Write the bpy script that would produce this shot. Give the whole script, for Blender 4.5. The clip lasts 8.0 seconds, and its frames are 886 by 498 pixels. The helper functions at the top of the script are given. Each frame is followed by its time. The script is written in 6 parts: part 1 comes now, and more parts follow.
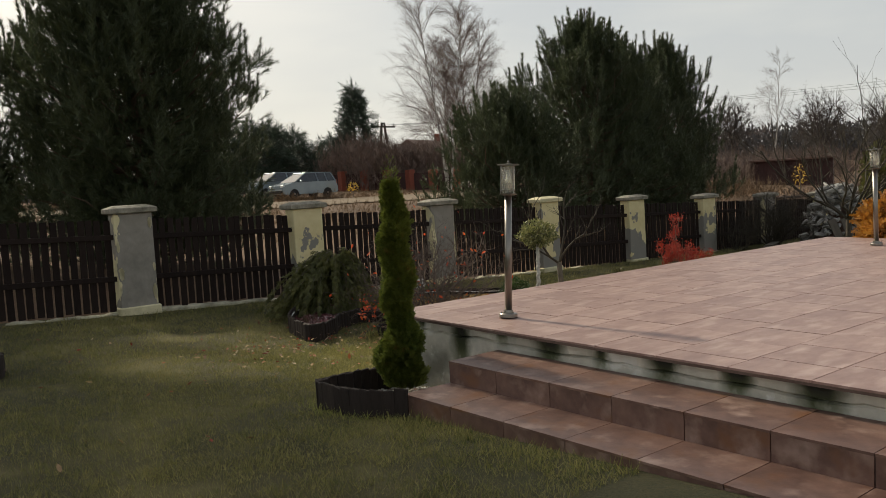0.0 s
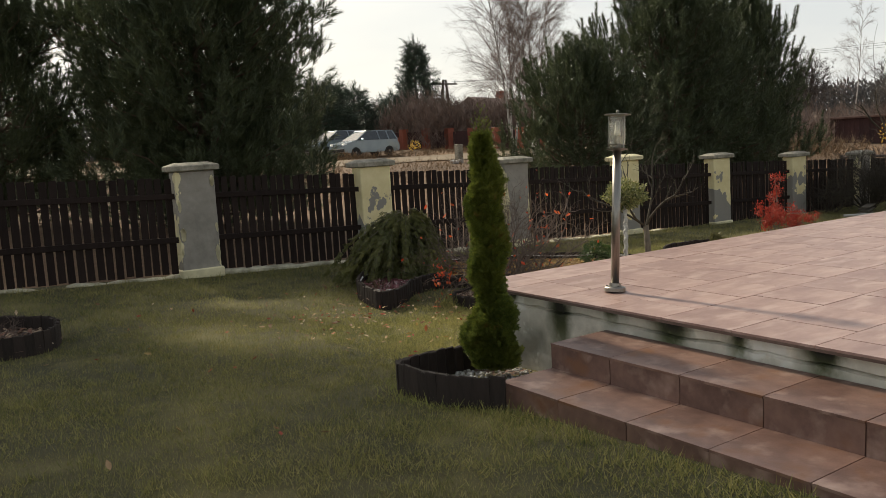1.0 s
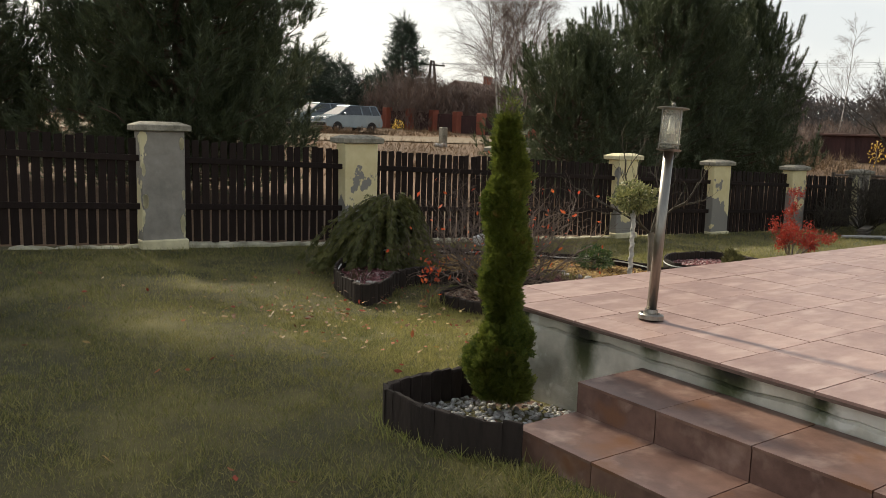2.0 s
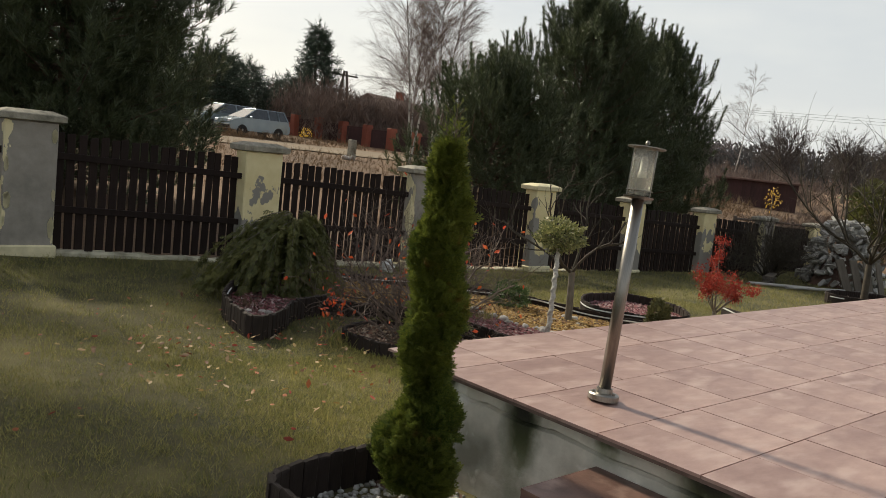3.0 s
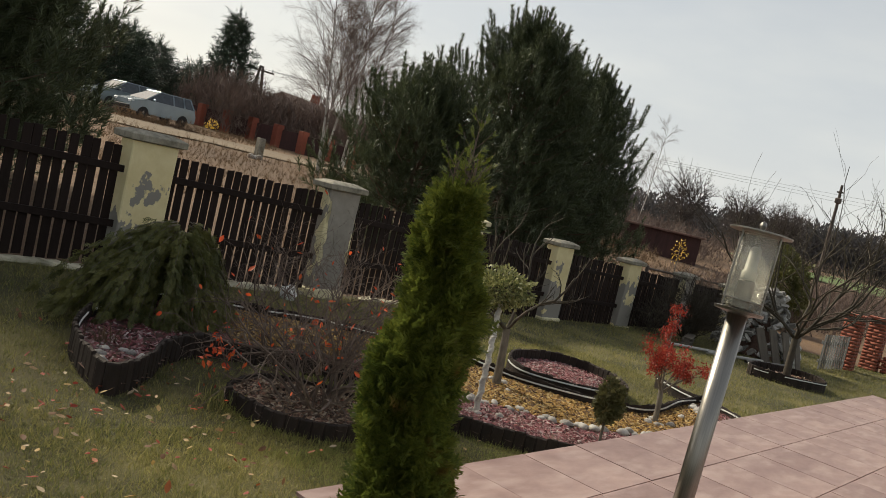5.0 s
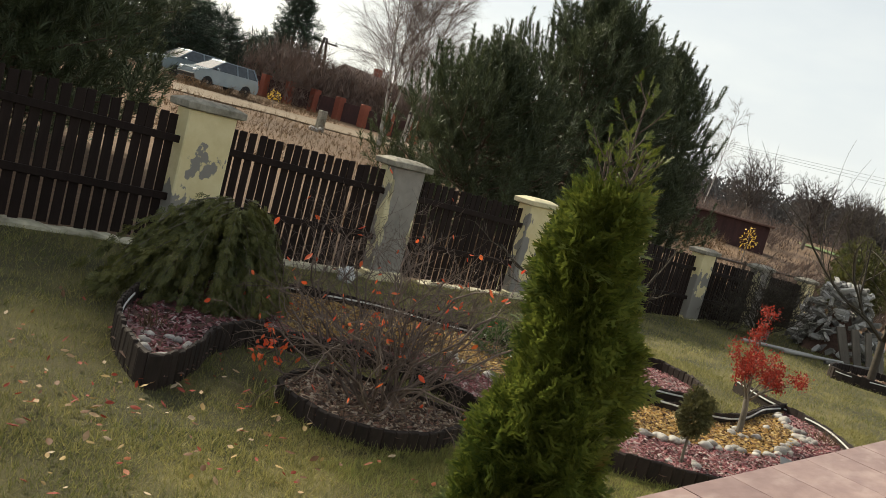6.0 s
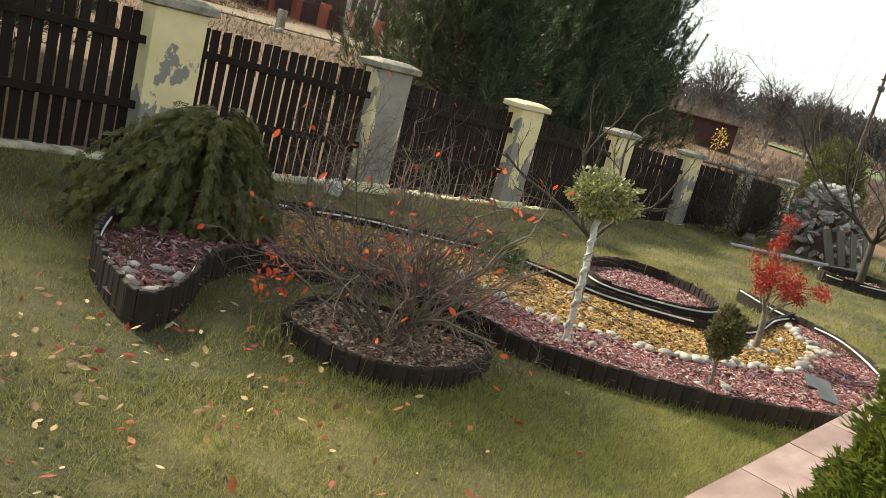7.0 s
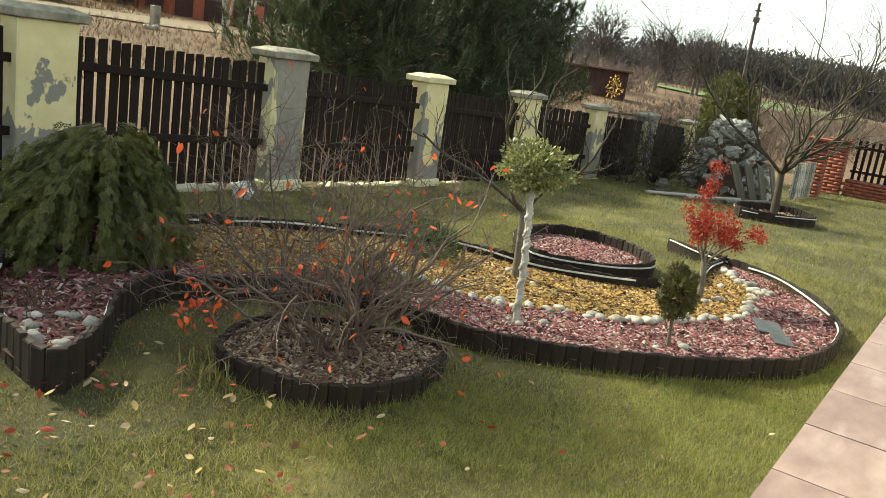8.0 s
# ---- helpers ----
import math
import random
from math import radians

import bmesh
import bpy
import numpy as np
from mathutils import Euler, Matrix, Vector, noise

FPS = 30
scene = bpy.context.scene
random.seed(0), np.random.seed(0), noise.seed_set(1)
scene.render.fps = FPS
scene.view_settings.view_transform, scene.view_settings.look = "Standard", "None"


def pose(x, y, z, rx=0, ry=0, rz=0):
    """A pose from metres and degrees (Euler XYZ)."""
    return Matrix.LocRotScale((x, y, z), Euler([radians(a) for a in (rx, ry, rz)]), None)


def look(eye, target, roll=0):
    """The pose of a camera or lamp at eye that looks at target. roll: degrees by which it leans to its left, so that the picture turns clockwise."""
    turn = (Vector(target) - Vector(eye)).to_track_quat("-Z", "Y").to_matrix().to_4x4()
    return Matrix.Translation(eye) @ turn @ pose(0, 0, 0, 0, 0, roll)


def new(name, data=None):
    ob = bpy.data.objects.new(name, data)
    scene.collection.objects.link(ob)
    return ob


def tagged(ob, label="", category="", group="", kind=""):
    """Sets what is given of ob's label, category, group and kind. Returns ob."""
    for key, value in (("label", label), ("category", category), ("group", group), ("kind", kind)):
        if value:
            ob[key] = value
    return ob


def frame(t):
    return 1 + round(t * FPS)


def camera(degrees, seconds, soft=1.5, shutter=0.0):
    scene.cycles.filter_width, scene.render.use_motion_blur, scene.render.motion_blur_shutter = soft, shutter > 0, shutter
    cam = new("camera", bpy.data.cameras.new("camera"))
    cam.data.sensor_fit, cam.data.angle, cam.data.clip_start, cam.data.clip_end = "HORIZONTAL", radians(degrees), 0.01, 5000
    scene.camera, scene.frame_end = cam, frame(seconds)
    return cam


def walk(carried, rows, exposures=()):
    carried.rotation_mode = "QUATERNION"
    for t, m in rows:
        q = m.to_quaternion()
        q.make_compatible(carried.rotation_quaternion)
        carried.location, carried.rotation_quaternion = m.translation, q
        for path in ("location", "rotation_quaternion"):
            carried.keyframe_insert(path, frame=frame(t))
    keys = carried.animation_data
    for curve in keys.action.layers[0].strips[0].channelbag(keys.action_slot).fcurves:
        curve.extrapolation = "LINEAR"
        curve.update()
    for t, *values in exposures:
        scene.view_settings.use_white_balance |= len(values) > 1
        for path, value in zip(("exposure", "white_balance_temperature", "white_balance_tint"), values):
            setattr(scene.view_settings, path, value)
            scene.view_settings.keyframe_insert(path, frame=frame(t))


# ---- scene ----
cam = camera(55.6, 8.0, 0.8)
PATH = [
    (0, (0.293, -0.126, 1.652), (1.54, 1.431, 1.504), -3.4),
    (0.5, (0.402, 0.234, 1.634), (1.537, 1.87, 1.447), -3.5),
    (1, (0.573, 0.602, 1.634), (1.699, 2.238, 1.398), -3.4),
    (2.3, (1.073, 1.694, 1.63), (2.288, 3.259, 1.353), 3.3),
    (2.5, (1.176, 1.843, 1.626), (2.428, 3.378, 1.352), 4.0),
    (3, (1.399, 2.195, 1.666), (2.761, 3.643, 1.44), 6.2),
    (3.5, (1.574, 2.579, 1.699), (3.012, 3.953, 1.496), 7.1),
    (4, (1.791, 2.845, 1.703), (3.27, 4.179, 1.52), 10.0),
    (4.2, (1.894, 2.943, 1.716), (3.386, 4.264, 1.545), 11.9),
    (5.3, (2.354, 3.615, 1.714), (3.882, 4.897, 1.564), 13.3),
    (5.5, (2.43, 3.715, 1.703), (3.929, 5.029, 1.535), 13.8),
    (6, (2.589, 3.916, 1.716), (4.032, 5.279, 1.479), 15.0),
    (6.5, (2.693, 4.263, 1.658), (4.174, 5.565, 1.325), 14.5),
    (7, (2.772, 4.557, 1.617), (4.288, 5.788, 1.185), 14.7),
    (7.5, (2.908, 4.797, 1.593), (4.474, 5.964, 1.163), 14.5),
    (8, (2.972, 4.913, 1.626), (4.611, 5.966, 1.175), 8.3),
]
EXPOSURES = [(0.0, -0.33, 6800, 6), (1.0, 0.0, 6800, 6), (2.0, 0.15, 6750, 6), (3.2, -0.12, 6700, 6), (4.2, -0.19, 6700, 6), (5.3, -0.11, 6700, 6), (6.0, 0.2, 6700, 4), (6.6, 0.6, 6750, 3), (7.0, 0.75, 6750, 0), (8.0, 0.84, 6750, -9)]
walk(cam, [(t, look(eye, target, roll)) for t, eye, target, roll in PATH], EXPOSURES)

# ---- world and light ----
SUN_AZ, SUN_EL = -1.0, 37.0          # degrees from +y, degrees above the horizon
world = bpy.data.worlds.new("sky")
scene.world = world
world.use_nodes = True
wn, wl = world.node_tree.nodes, world.node_tree.links
bg = wn["Background"]
sky = wn.new("ShaderNodeTexSky")
sky.sky_type = "NISHITA"
sky.sun_disc = False
sky.sun_elevation, sky.sun_rotation = radians(SUN_EL), radians(SUN_AZ)
sky.air_density, sky.dust_density, sky.ozone_density = 1.0, 4.0, 1.0
# thin high cloud: a pale streaked veil that thickens towards the horizon
tc = wn.new("ShaderNodeTexCoord")
mp = wn.new("ShaderNodeMapping")
mp.inputs["Scale"].default_value = (1.0, 1.6, 5.0)
cl = wn.new("ShaderNodeTexNoise")
cl.inputs["Scale"].default_value, cl.inputs["Detail"].default_value = 1.6, 5.0
rp = wn.new("ShaderNodeValToRGB")
rp.color_ramp.elements[0].position, rp.color_ramp.elements[0].color = 0.35, (8.3, 8.5, 8.9, 1)
rp.color_ramp.elements[1].position, rp.color_ramp.elements[1].color = 0.68, (10.8, 10.6, 10.2, 1)
mx = wn.new("ShaderNodeMix")
mx.data_type = "RGBA"
sp = wn.new("ShaderNodeSeparateXYZ")
hz = wn.new("ShaderNodeMapRange")
hz.inputs[1].default_value, hz.inputs[2].default_value = 0.0, 0.55
hz.inputs[3].default_value, hz.inputs[4].default_value = 0.85, 0.3
wl.new(tc.outputs["Generated"], sp.inputs[0])
wl.new(sp.outputs[2], hz.inputs[0])
wl.new(hz.outputs[0], mx.inputs[0])
wl.new(tc.outputs["Generated"], mp.inputs["Vector"])
wl.new(mp.outputs[0], cl.inputs["Vector"])
wl.new(cl.outputs[0], rp.inputs[0])
wl.new(sky.outputs[0], mx.inputs[6])
wl.new(rp.outputs[0], mx.inputs[7])
wl.new(mx.outputs[2], bg.inputs[0])
bg.inputs[1].default_value = 0.108
sun = new("sun", bpy.data.lights.new("sun", "SUN"))
sun.data.energy, sun.data.angle, sun.data.color = 5.0, radians(4.0), (1.0, 0.9, 0.74)
sd = Vector((math.sin(radians(SUN_AZ)) * math.cos(radians(SUN_EL)), math.cos(radians(SUN_AZ)) * math.cos(radians(SUN_EL)), math.sin(radians(SUN_EL))))
sun.matrix_world = look(sd * 50, (0, 0, 0))

# ---- materials ----
def mat(name, dark, light, scale=8.0, rough=0.8, bump=0.3, metal=0.0, rand=0.0, island=0.0, big=1.2, spec=0.5, dist=0.01, stretch=(1, 1, 1), trans=0.0):
    """Two noises mix dark into light; grain relief; rand and island vary whole pieces."""
    m = bpy.data.materials.new(name)
    m.use_nodes = True
    n, l = m.node_tree.nodes, m.node_tree.links
    b = n["Principled BSDF"]
    co = n.new("ShaderNodeTexCoord")
    mpn = n.new("ShaderNodeMapping")
    mpn.inputs["Scale"].default_value = stretch
    l.new(co.outputs["Object"], mpn.inputs["Vector"])
    f = n.new("ShaderNodeTexNoise")
    f.inputs["Scale"].default_value, f.inputs["Detail"].default_value, f.inputs["Roughness"].default_value = scale, 6.0, 0.65
    g = n.new("ShaderNodeTexNoise")
    g.inputs["Scale"].default_value, g.inputs["Detail"].default_value = big, 3.0
    l.new(mpn.outputs[0], f.inputs["Vector"])
    l.new(co.outputs["Object"], g.inputs["Vector"])
    s = n.new("ShaderNodeMath")
    s.operation = "ADD"
    l.new(f.outputs[0], s.inputs[0])
    l.new(g.outputs[0], s.inputs[1])
    last = s
    for amount, node, out in ((rand, "ShaderNodeObjectInfo", "Random"), (island, "ShaderNodeNewGeometry", "Random Per Island")):
        if amount:
            o = n.new(node)
            a = n.new("ShaderNodeMath")
            a.operation = "MULTIPLY_ADD"
            a.inputs[1].default_value = amount
            l.new(o.outputs[out], a.inputs[0])
            l.new(last.outputs[0], a.inputs[2])
            last = a
    r = n.new("ShaderNodeMapRange")
    r.inputs[1].default_value, r.inputs[2].default_value = 0.7, 1.3 + rand + island
    l.new(last.outputs[0], r.inputs[0])
    c = n.new("ShaderNodeMix")
    c.data_type = "RGBA"
    c.inputs[6].default_value, c.inputs[7].default_value = (*dark, 1), (*light, 1)
    l.new(r.outputs[0], c.inputs[0])
    l.new(c.outputs[2], b.inputs["Base Color"])
    b.inputs["Roughness"].default_value, b.inputs["Metallic"].default_value = rough, metal
    b.inputs["Specular IOR Level"].default_value = spec
    if bump:
        u = n.new("ShaderNodeBump")
        u.inputs["Strength"].default_value, u.inputs["Distance"].default_value = bump, dist
        l.new(f.outputs[0], u.inputs["Height"])
        l.new(u.outputs[0], b.inputs["Normal"])
    if trans:
        t = n.new("ShaderNodeBsdfTranslucent")
        l.new(c.outputs[2], t.inputs[0])
        w = n.new("ShaderNodeMixShader")
        w.inputs[0].default_value = trans
        l.new(b.outputs[0], w.inputs[1])
        l.new(t.outputs[0], w.inputs[2])
        l.new(w.outputs[0], n["Material Output"].inputs[0])
    return m


def over(m, colour, lo, hi, scale, detail=4.0, stretch=(1, 1, 1), seed=0.0, vary=False, lean=None):
    """Lays a second coat with a sharp noise edge over a material: peeling, moss, stains.
    vary gives each object its own pattern; lean (axis, centre, slope) favours one end or the edges."""
    n, l = m.node_tree.nodes, m.node_tree.links
    b = n["Principled BSDF"]
    src = b.inputs["Base Color"].links[0].from_socket
    co = n.new("ShaderNodeTexCoord")
    mpn = n.new("ShaderNodeMapping")
    mpn.inputs["Scale"].default_value, mpn.inputs["Location"].default_value = stretch, (seed, seed * 0.7, seed * 1.3)
    l.new(co.outputs["Object"], mpn.inputs["Vector"])
    f = n.new("ShaderNodeTexNoise")
    f.inputs["Scale"].default_value, f.inputs["Detail"].default_value = scale, detail
    l.new(mpn.outputs[0], f.inputs["Vector"])
    r = n.new("ShaderNodeMapRange")
    r.inputs[1].default_value, r.inputs[2].default_value = lo, hi
    height = f.outputs[0]
    if vary:
        info, scat = n.new("ShaderNodeObjectInfo"), n.new("ShaderNodeVectorMath")
        scat.operation = "MULTIPLY_ADD"
        l.new(info.outputs["Random"], scat.inputs[0])
        scat.inputs[1].default_value = (37.0, 53.0, 71.0)
        l.new(mpn.outputs[0], scat.inputs[2])
        l.new(scat.outputs[0], f.inputs["Vector"])
    if lean:
        axes, dist, tilt = n.new("ShaderNodeSeparateXYZ"), n.new("ShaderNodeMath"), n.new("ShaderNodeMath")
        l.new(co.outputs["Object"], axes.inputs[0])
        dist.operation = "ABSOLUTE" if lean[0] == 0 else "ADD"
        dist.inputs[1].default_value = 0.0
        l.new(axes.outputs[lean[0]], dist.inputs[0])
        tilt.operation = "MULTIPLY_ADD"
        tilt.inputs[1].default_value = lean[2]
        l.new(dist.outputs[0], tilt.inputs[0])
        tilt.inputs[2].default_value = -lean[1] * lean[2]
        both = n.new("ShaderNodeMath")
        l.new(tilt.outputs[0], both.inputs[0])
        l.new(height, both.inputs[1])
        height = both.outputs[0]
    l.new(height, r.inputs[0])
    c = n.new("ShaderNodeMix")
    c.data_type = "RGBA"
    l.new(r.outputs[0], c.inputs[0])
    l.new(src, c.inputs[6])
    c.inputs[7].default_value = (*colour, 1)
    l.new(c.outputs[2], b.inputs["Base Color"])
    return m


def flecks(name, colours, rough=0.85, trans=0.0):
    """Each loose piece takes one of a few colours, with fine grain on it."""
    m = mat(name, (0.55, 0.55, 0.55), (1.0, 1.0, 1.0), 40, rough, 0.3, big=6, trans=trans)
    n, l = m.node_tree.nodes, m.node_tree.links
    b = n["Principled BSDF"]
    grain = b.inputs["Base Color"].links[0].from_socket
    geo, ramp, mul = n.new("ShaderNodeNewGeometry"), n.new("ShaderNodeValToRGB"), n.new("ShaderNodeMix")
    ramp.color_ramp.interpolation = "CONSTANT"
    for k, c in enumerate(colours):
        e = ramp.color_ramp.elements[k] if k < 2 else ramp.color_ramp.elements.new(k / len(colours))
        e.position, e.color = k / len(colours), (*c, 1)
    mul.data_type, mul.blend_type = "RGBA", "MULTIPLY"
    mul.inputs[0].default_value = 1.0
    l.new(geo.outputs["Random Per Island"], ramp.inputs[0])
    l.new(ramp.outputs[0], mul.inputs[6])
    l.new(grain, mul.inputs[7])
    l.new(mul.outputs[2], b.inputs["Base Color"])
    for t in [q for q in n if q.type == "BSDF_TRANSLUCENT"]:
        l.new(mul.outputs[2], t.inputs[0])
    return m


SOIL = mat("lawn soil", (0.03, 0.032, 0.01), (0.11, 0.092, 0.034), 60, 0.95, 0.8, big=0.9, dist=0.02)
over(SOIL, (0.2, 0.17, 0.06), 0.5, 0.75, 1.4, 6)
FIELD = mat("dry field", (0.075, 0.042, 0.022), (0.19, 0.11, 0.055), 9, 0.95, 0.6, big=0.12, dist=0.05)
GRASS = mat("grass blades", (0.05, 0.08, 0.016), (0.45, 0.39, 0.15), 6, 0.6, 0, island=1.1, big=0.8, trans=0.42)
# fresher green than GRASS, and lightened to carry sunlight in its colour
LIT_LUSH = mat("fresh green grass", (0.12, 0.165, 0.034), (0.5, 0.49, 0.165), 1.6, 0.6, 0, island=1.0, big=0.7, trans=0.45)
REED = mat("dry grass", (0.07, 0.045, 0.027), (0.2, 0.13, 0.075), 2.0, 0.8, 0, island=0.7, trans=0.25)
TILE = mat("pink stoneware tile", (0.185, 0.105, 0.09), (0.4, 0.27, 0.23), 7, 0.42, 0.12, rand=0.25, big=2.2, stretch=(1, 2.4, 1))
over(TILE, (0.43, 0.31, 0.272), 0.5, 0.76, 4, 6, (1, 2.6, 1), vary=True)
over(TILE, (0.2, 0.115, 0.1), 0.55, 0.8, 3, 6, (1, 2.0, 1), 3.0, vary=True)
STEPT = mat("brown step tile", (0.075, 0.038, 0.03), (0.23, 0.135, 0.105), 11, 0.42, 0.25, rand=0.25, big=2.5)
over(STEPT, (0.32, 0.22, 0.18), 0.53, 0.74, 7, 8, vary=True)
over(STEPT, (0.16, 0.075, 0.04), 0.57, 0.68, 4, 8, seed=4.0, vary=True)
GROUT = mat("grout", (0.13, 0.09, 0.075), (0.22, 0.16, 0.14), 30, 0.9, 0.3)
CONC = mat("stained concrete", (0.47, 0.445, 0.37), (0.76, 0.73, 0.64), 5, 0.85, 0.8, big=1.3, dist=0.02)
over(CONC, (0.24, 0.235, 0.19), 0.5, 0.68, 2.2, 8, seed=3.0)
over(CONC, (0.7, 0.69, 0.63), 0.57, 0.63, 5, 6, seed=7.0)
over(CONC, (0.3, 0.295, 0.25), 0.55, 0.7, 2.0, 8)
over(CONC, (0.78, 0.77, 0.72), 0.62, 0.7, 1.7, 6, (1, 1, 2), 3.0)


def runs(m, places, top):
    """Moss and dirt that has run down the wall from the tile joints at the given y."""
    n, l = m.node_tree.nodes, m.node_tree.links
    b = n["Principled BSDF"]
    src = b.inputs["Base Color"].links[0].from_socket
    co = n.new("ShaderNodeTexCoord")
    ns = n.new("ShaderNodeTexNoise")
    ns.inputs["Scale"].default_value, ns.inputs["Detail"].default_value = 9.0, 6.0
    l.new(co.outputs["Object"], ns.inputs["Vector"])
    sep = n.new("ShaderNodeSeparateXYZ")
    l.new(co.outputs["Object"], sep.inputs[0])

    def op(kind, a, b2=None, c=None, clamp=False):
        q = n.new("ShaderNodeMath")
        q.operation, q.use_clamp = kind, clamp
        for k, v in enumerate((a, b2, c)):
            if v is None:
                continue
            if isinstance(v, (int, float)):
                q.inputs[k].default_value = v
            else:
                l.new(v, q.inputs[k])
        return q.outputs[0]

    wob = op("MULTIPLY_ADD", ns.outputs[0], 0.12, -0.06)
    y = op("ADD", sep.outputs[1], wob)
    drop = op("SUBTRACT", top, sep.outputs[2])
    green, black = None, None
    for yk, w, h in places:
        d = op("ABSOLUTE", op("SUBTRACT", y, yk))
        side = op("MULTIPLY_ADD", d, -1.0 / w, 1.25, True)
        g1 = op("MULTIPLY", side, op("MULTIPLY_ADD", drop, -1.0 / h, 1.15, True))
        b1_ = op("MULTIPLY", side, op("MULTIPLY_ADD", drop, -1.0 / (0.42 * h), 1.1, True))
        green = g1 if green is None else op("MAXIMUM", green, g1)
        black = b1_ if black is None else op("MAXIMUM", black, b1_)
    for fac, colour in ((green, (0.075, 0.095, 0.022)), (black, (0.018, 0.018, 0.012))):
        c = n.new("ShaderNodeMix")
        c.data_type = "RGBA"
        l.new(op("MULTIPLY", op("MULTIPLY", fac, op("MULTIPLY_ADD", ns.outputs[0], 2.6, -0.35, True)), 1.1, None, True), c.inputs[0])
        l.new(src, c.inputs[6])
        c.inputs[7].default_value = (*colour, 1)
        src = c.outputs[2]
    l.new(src, b.inputs["Base Color"])


runs(CONC, [(4.4, 0.1, 0.55), (4.84, 0.05, 0.12), (3.97, 0.05, 0.1), (3.54, 0.13, 0.34), (3.11, 0.07, 0.2), (2.68, 0.12, 0.3), (2.24, 0.09, 0.26), (1.81, 0.13, 0.34), (1.38, 0.1, 0.28), (0.94, 0.09, 0.22)], 0.668)
YELLOW = mat("peeling yellow render", (0.62, 0.52, 0.27), (0.78, 0.69, 0.42), 5, 0.85, 0.3, big=1.5)
over(YELLOW, (0.24, 0.225, 0.2), 0.5, 0.51, 3.0, 7, (1, 1, 0.8), 2.0, True, (2, 0.6, -0.24))
GREYR = mat("bare grey render", (0.2, 0.185, 0.16), (0.34, 0.31, 0.27), 7, 0.9, 0.4, big=2)
over(GREYR, (0.7, 0.62, 0.38), 0.62, 0.63, 4.0, 6, (1, 1, 0.6), 5.0, True, (0, 0.2, 1.9))
CAPM = mat("mossy concrete cap", (0.13, 0.12, 0.09), (0.4, 0.37, 0.3), 14, 0.95, 0.6, big=3)
CREAM = mat("cream cap", (0.5, 0.45, 0.28), (0.75, 0.68, 0.45), 9, 0.9, 0.4, big=3)
DARKW = mat("dark stained boards", (0.01, 0.006, 0.005), (0.028, 0.018, 0.015), 18, 0.7, 0.35, rand=0.4, spec=0.15, stretch=(1, 1, 0.12))
PALI = mat("weathered black palisade", (0.011, 0.008, 0.007), (0.052, 0.038, 0.032), 25, 0.8, 0.5, rand=0.3, spec=0.25, stretch=(1, 1, 0.25))
WHITE = mat("white plastic strip", (0.55, 0.55, 0.55), (0.8, 0.8, 0.78), 12, 0.4, 0)
STEEL = mat("brushed stainless steel", (0.2, 0.19, 0.17), (0.33, 0.31, 0.28), 40, 0.36, 0.08, metal=1.0, stretch=(8, 8, 0.3))
BARK = mat("bark", (0.075, 0.065, 0.05), (0.24, 0.21, 0.17), 22, 0.9, 0.8, stretch=(1, 1, 0.4))
PBARK = mat("pine bark", (0.05, 0.035, 0.025), (0.16, 0.1, 0.07), 14, 0.95, 0.8, stretch=(1, 1, 0.4))
TWIG = mat("bare twigs", (0.05, 0.034, 0.028), (0.23, 0.17, 0.138), 12, 0.8, 0.2)
DTWIG = mat("dark fruit twigs", (0.022, 0.018, 0.012), (0.085, 0.068, 0.046), 12, 0.85, 0.2)
BTWIG = mat("birch twigs", (0.1, 0.07, 0.06), (0.22, 0.16, 0.14), 3, 0.85, 0)
BIRCH = mat("birch bark", (0.22, 0.2, 0.18), (0.62, 0.59, 0.54), 9, 0.8, 0.3, stretch=(1, 1, 0.5))
over(BIRCH, (0.04, 0.035, 0.03), 0.58, 0.63, 3.0, 5, (1, 1, 3))
PINE = mat("pine needles", (0.02, 0.032, 0.014), (0.095, 0.115, 0.048), 0.8, 0.55, 0, island=0.6, trans=0.15)
SPRUCE = mat("spruce needles", (0.008, 0.018, 0.01), (0.035, 0.06, 0.028), 0.8, 0.55, 0, island=0.5, trans=0.1)
THUJA = mat("thuja sprays", (0.033, 0.068, 0.012), (0.26, 0.28, 0.05), 3.0, 0.5, 0, island=0.8, big=4, trans=0.38)
over(THUJA, (0.22, 0.09, 0.03), 0.64, 0.7, 6.0, 3)
JUNI = mat("juniper needles", (0.025, 0.042, 0.012), (0.2, 0.19, 0.05), 3.0, 0.6, 0, island=0.6, big=3, trans=0.25)
BOX = mat("box leaves", (0.02, 0.05, 0.012), (0.1, 0.16, 0.04), 4.0, 0.4, 0, island=0.6, trans=0.2)
DRYC = mat("brownish dwarf conifer", (0.05, 0.06, 0.02), (0.19, 0.16, 0.06), 4.0, 0.7, 0, island=0.6, trans=0.15)
ROSEL = mat("variegated leaves", (0.03, 0.06, 0.014), (0.42, 0.4, 0.17), 5.0, 0.45, 0, island=1.6, big=6, trans=0.3)
REDL = mat("red barberry leaves", (0.19, 0.016, 0.011), (0.47, 0.066, 0.036), 5.0, 0.5, 0, island=0.8, trans=0.4)
ORANGE = mat("orange leaves", (0.5, 0.03, 0.02), (0.85, 0.2, 0.05), 4.0, 0.5, 0, island=0.8, trans=0.45)
ORBUSH = mat("orange brown bush", (0.25, 0.09, 0.015), (0.6, 0.3, 0.05), 4.0, 0.7, 0, island=0.7, trans=0.3)
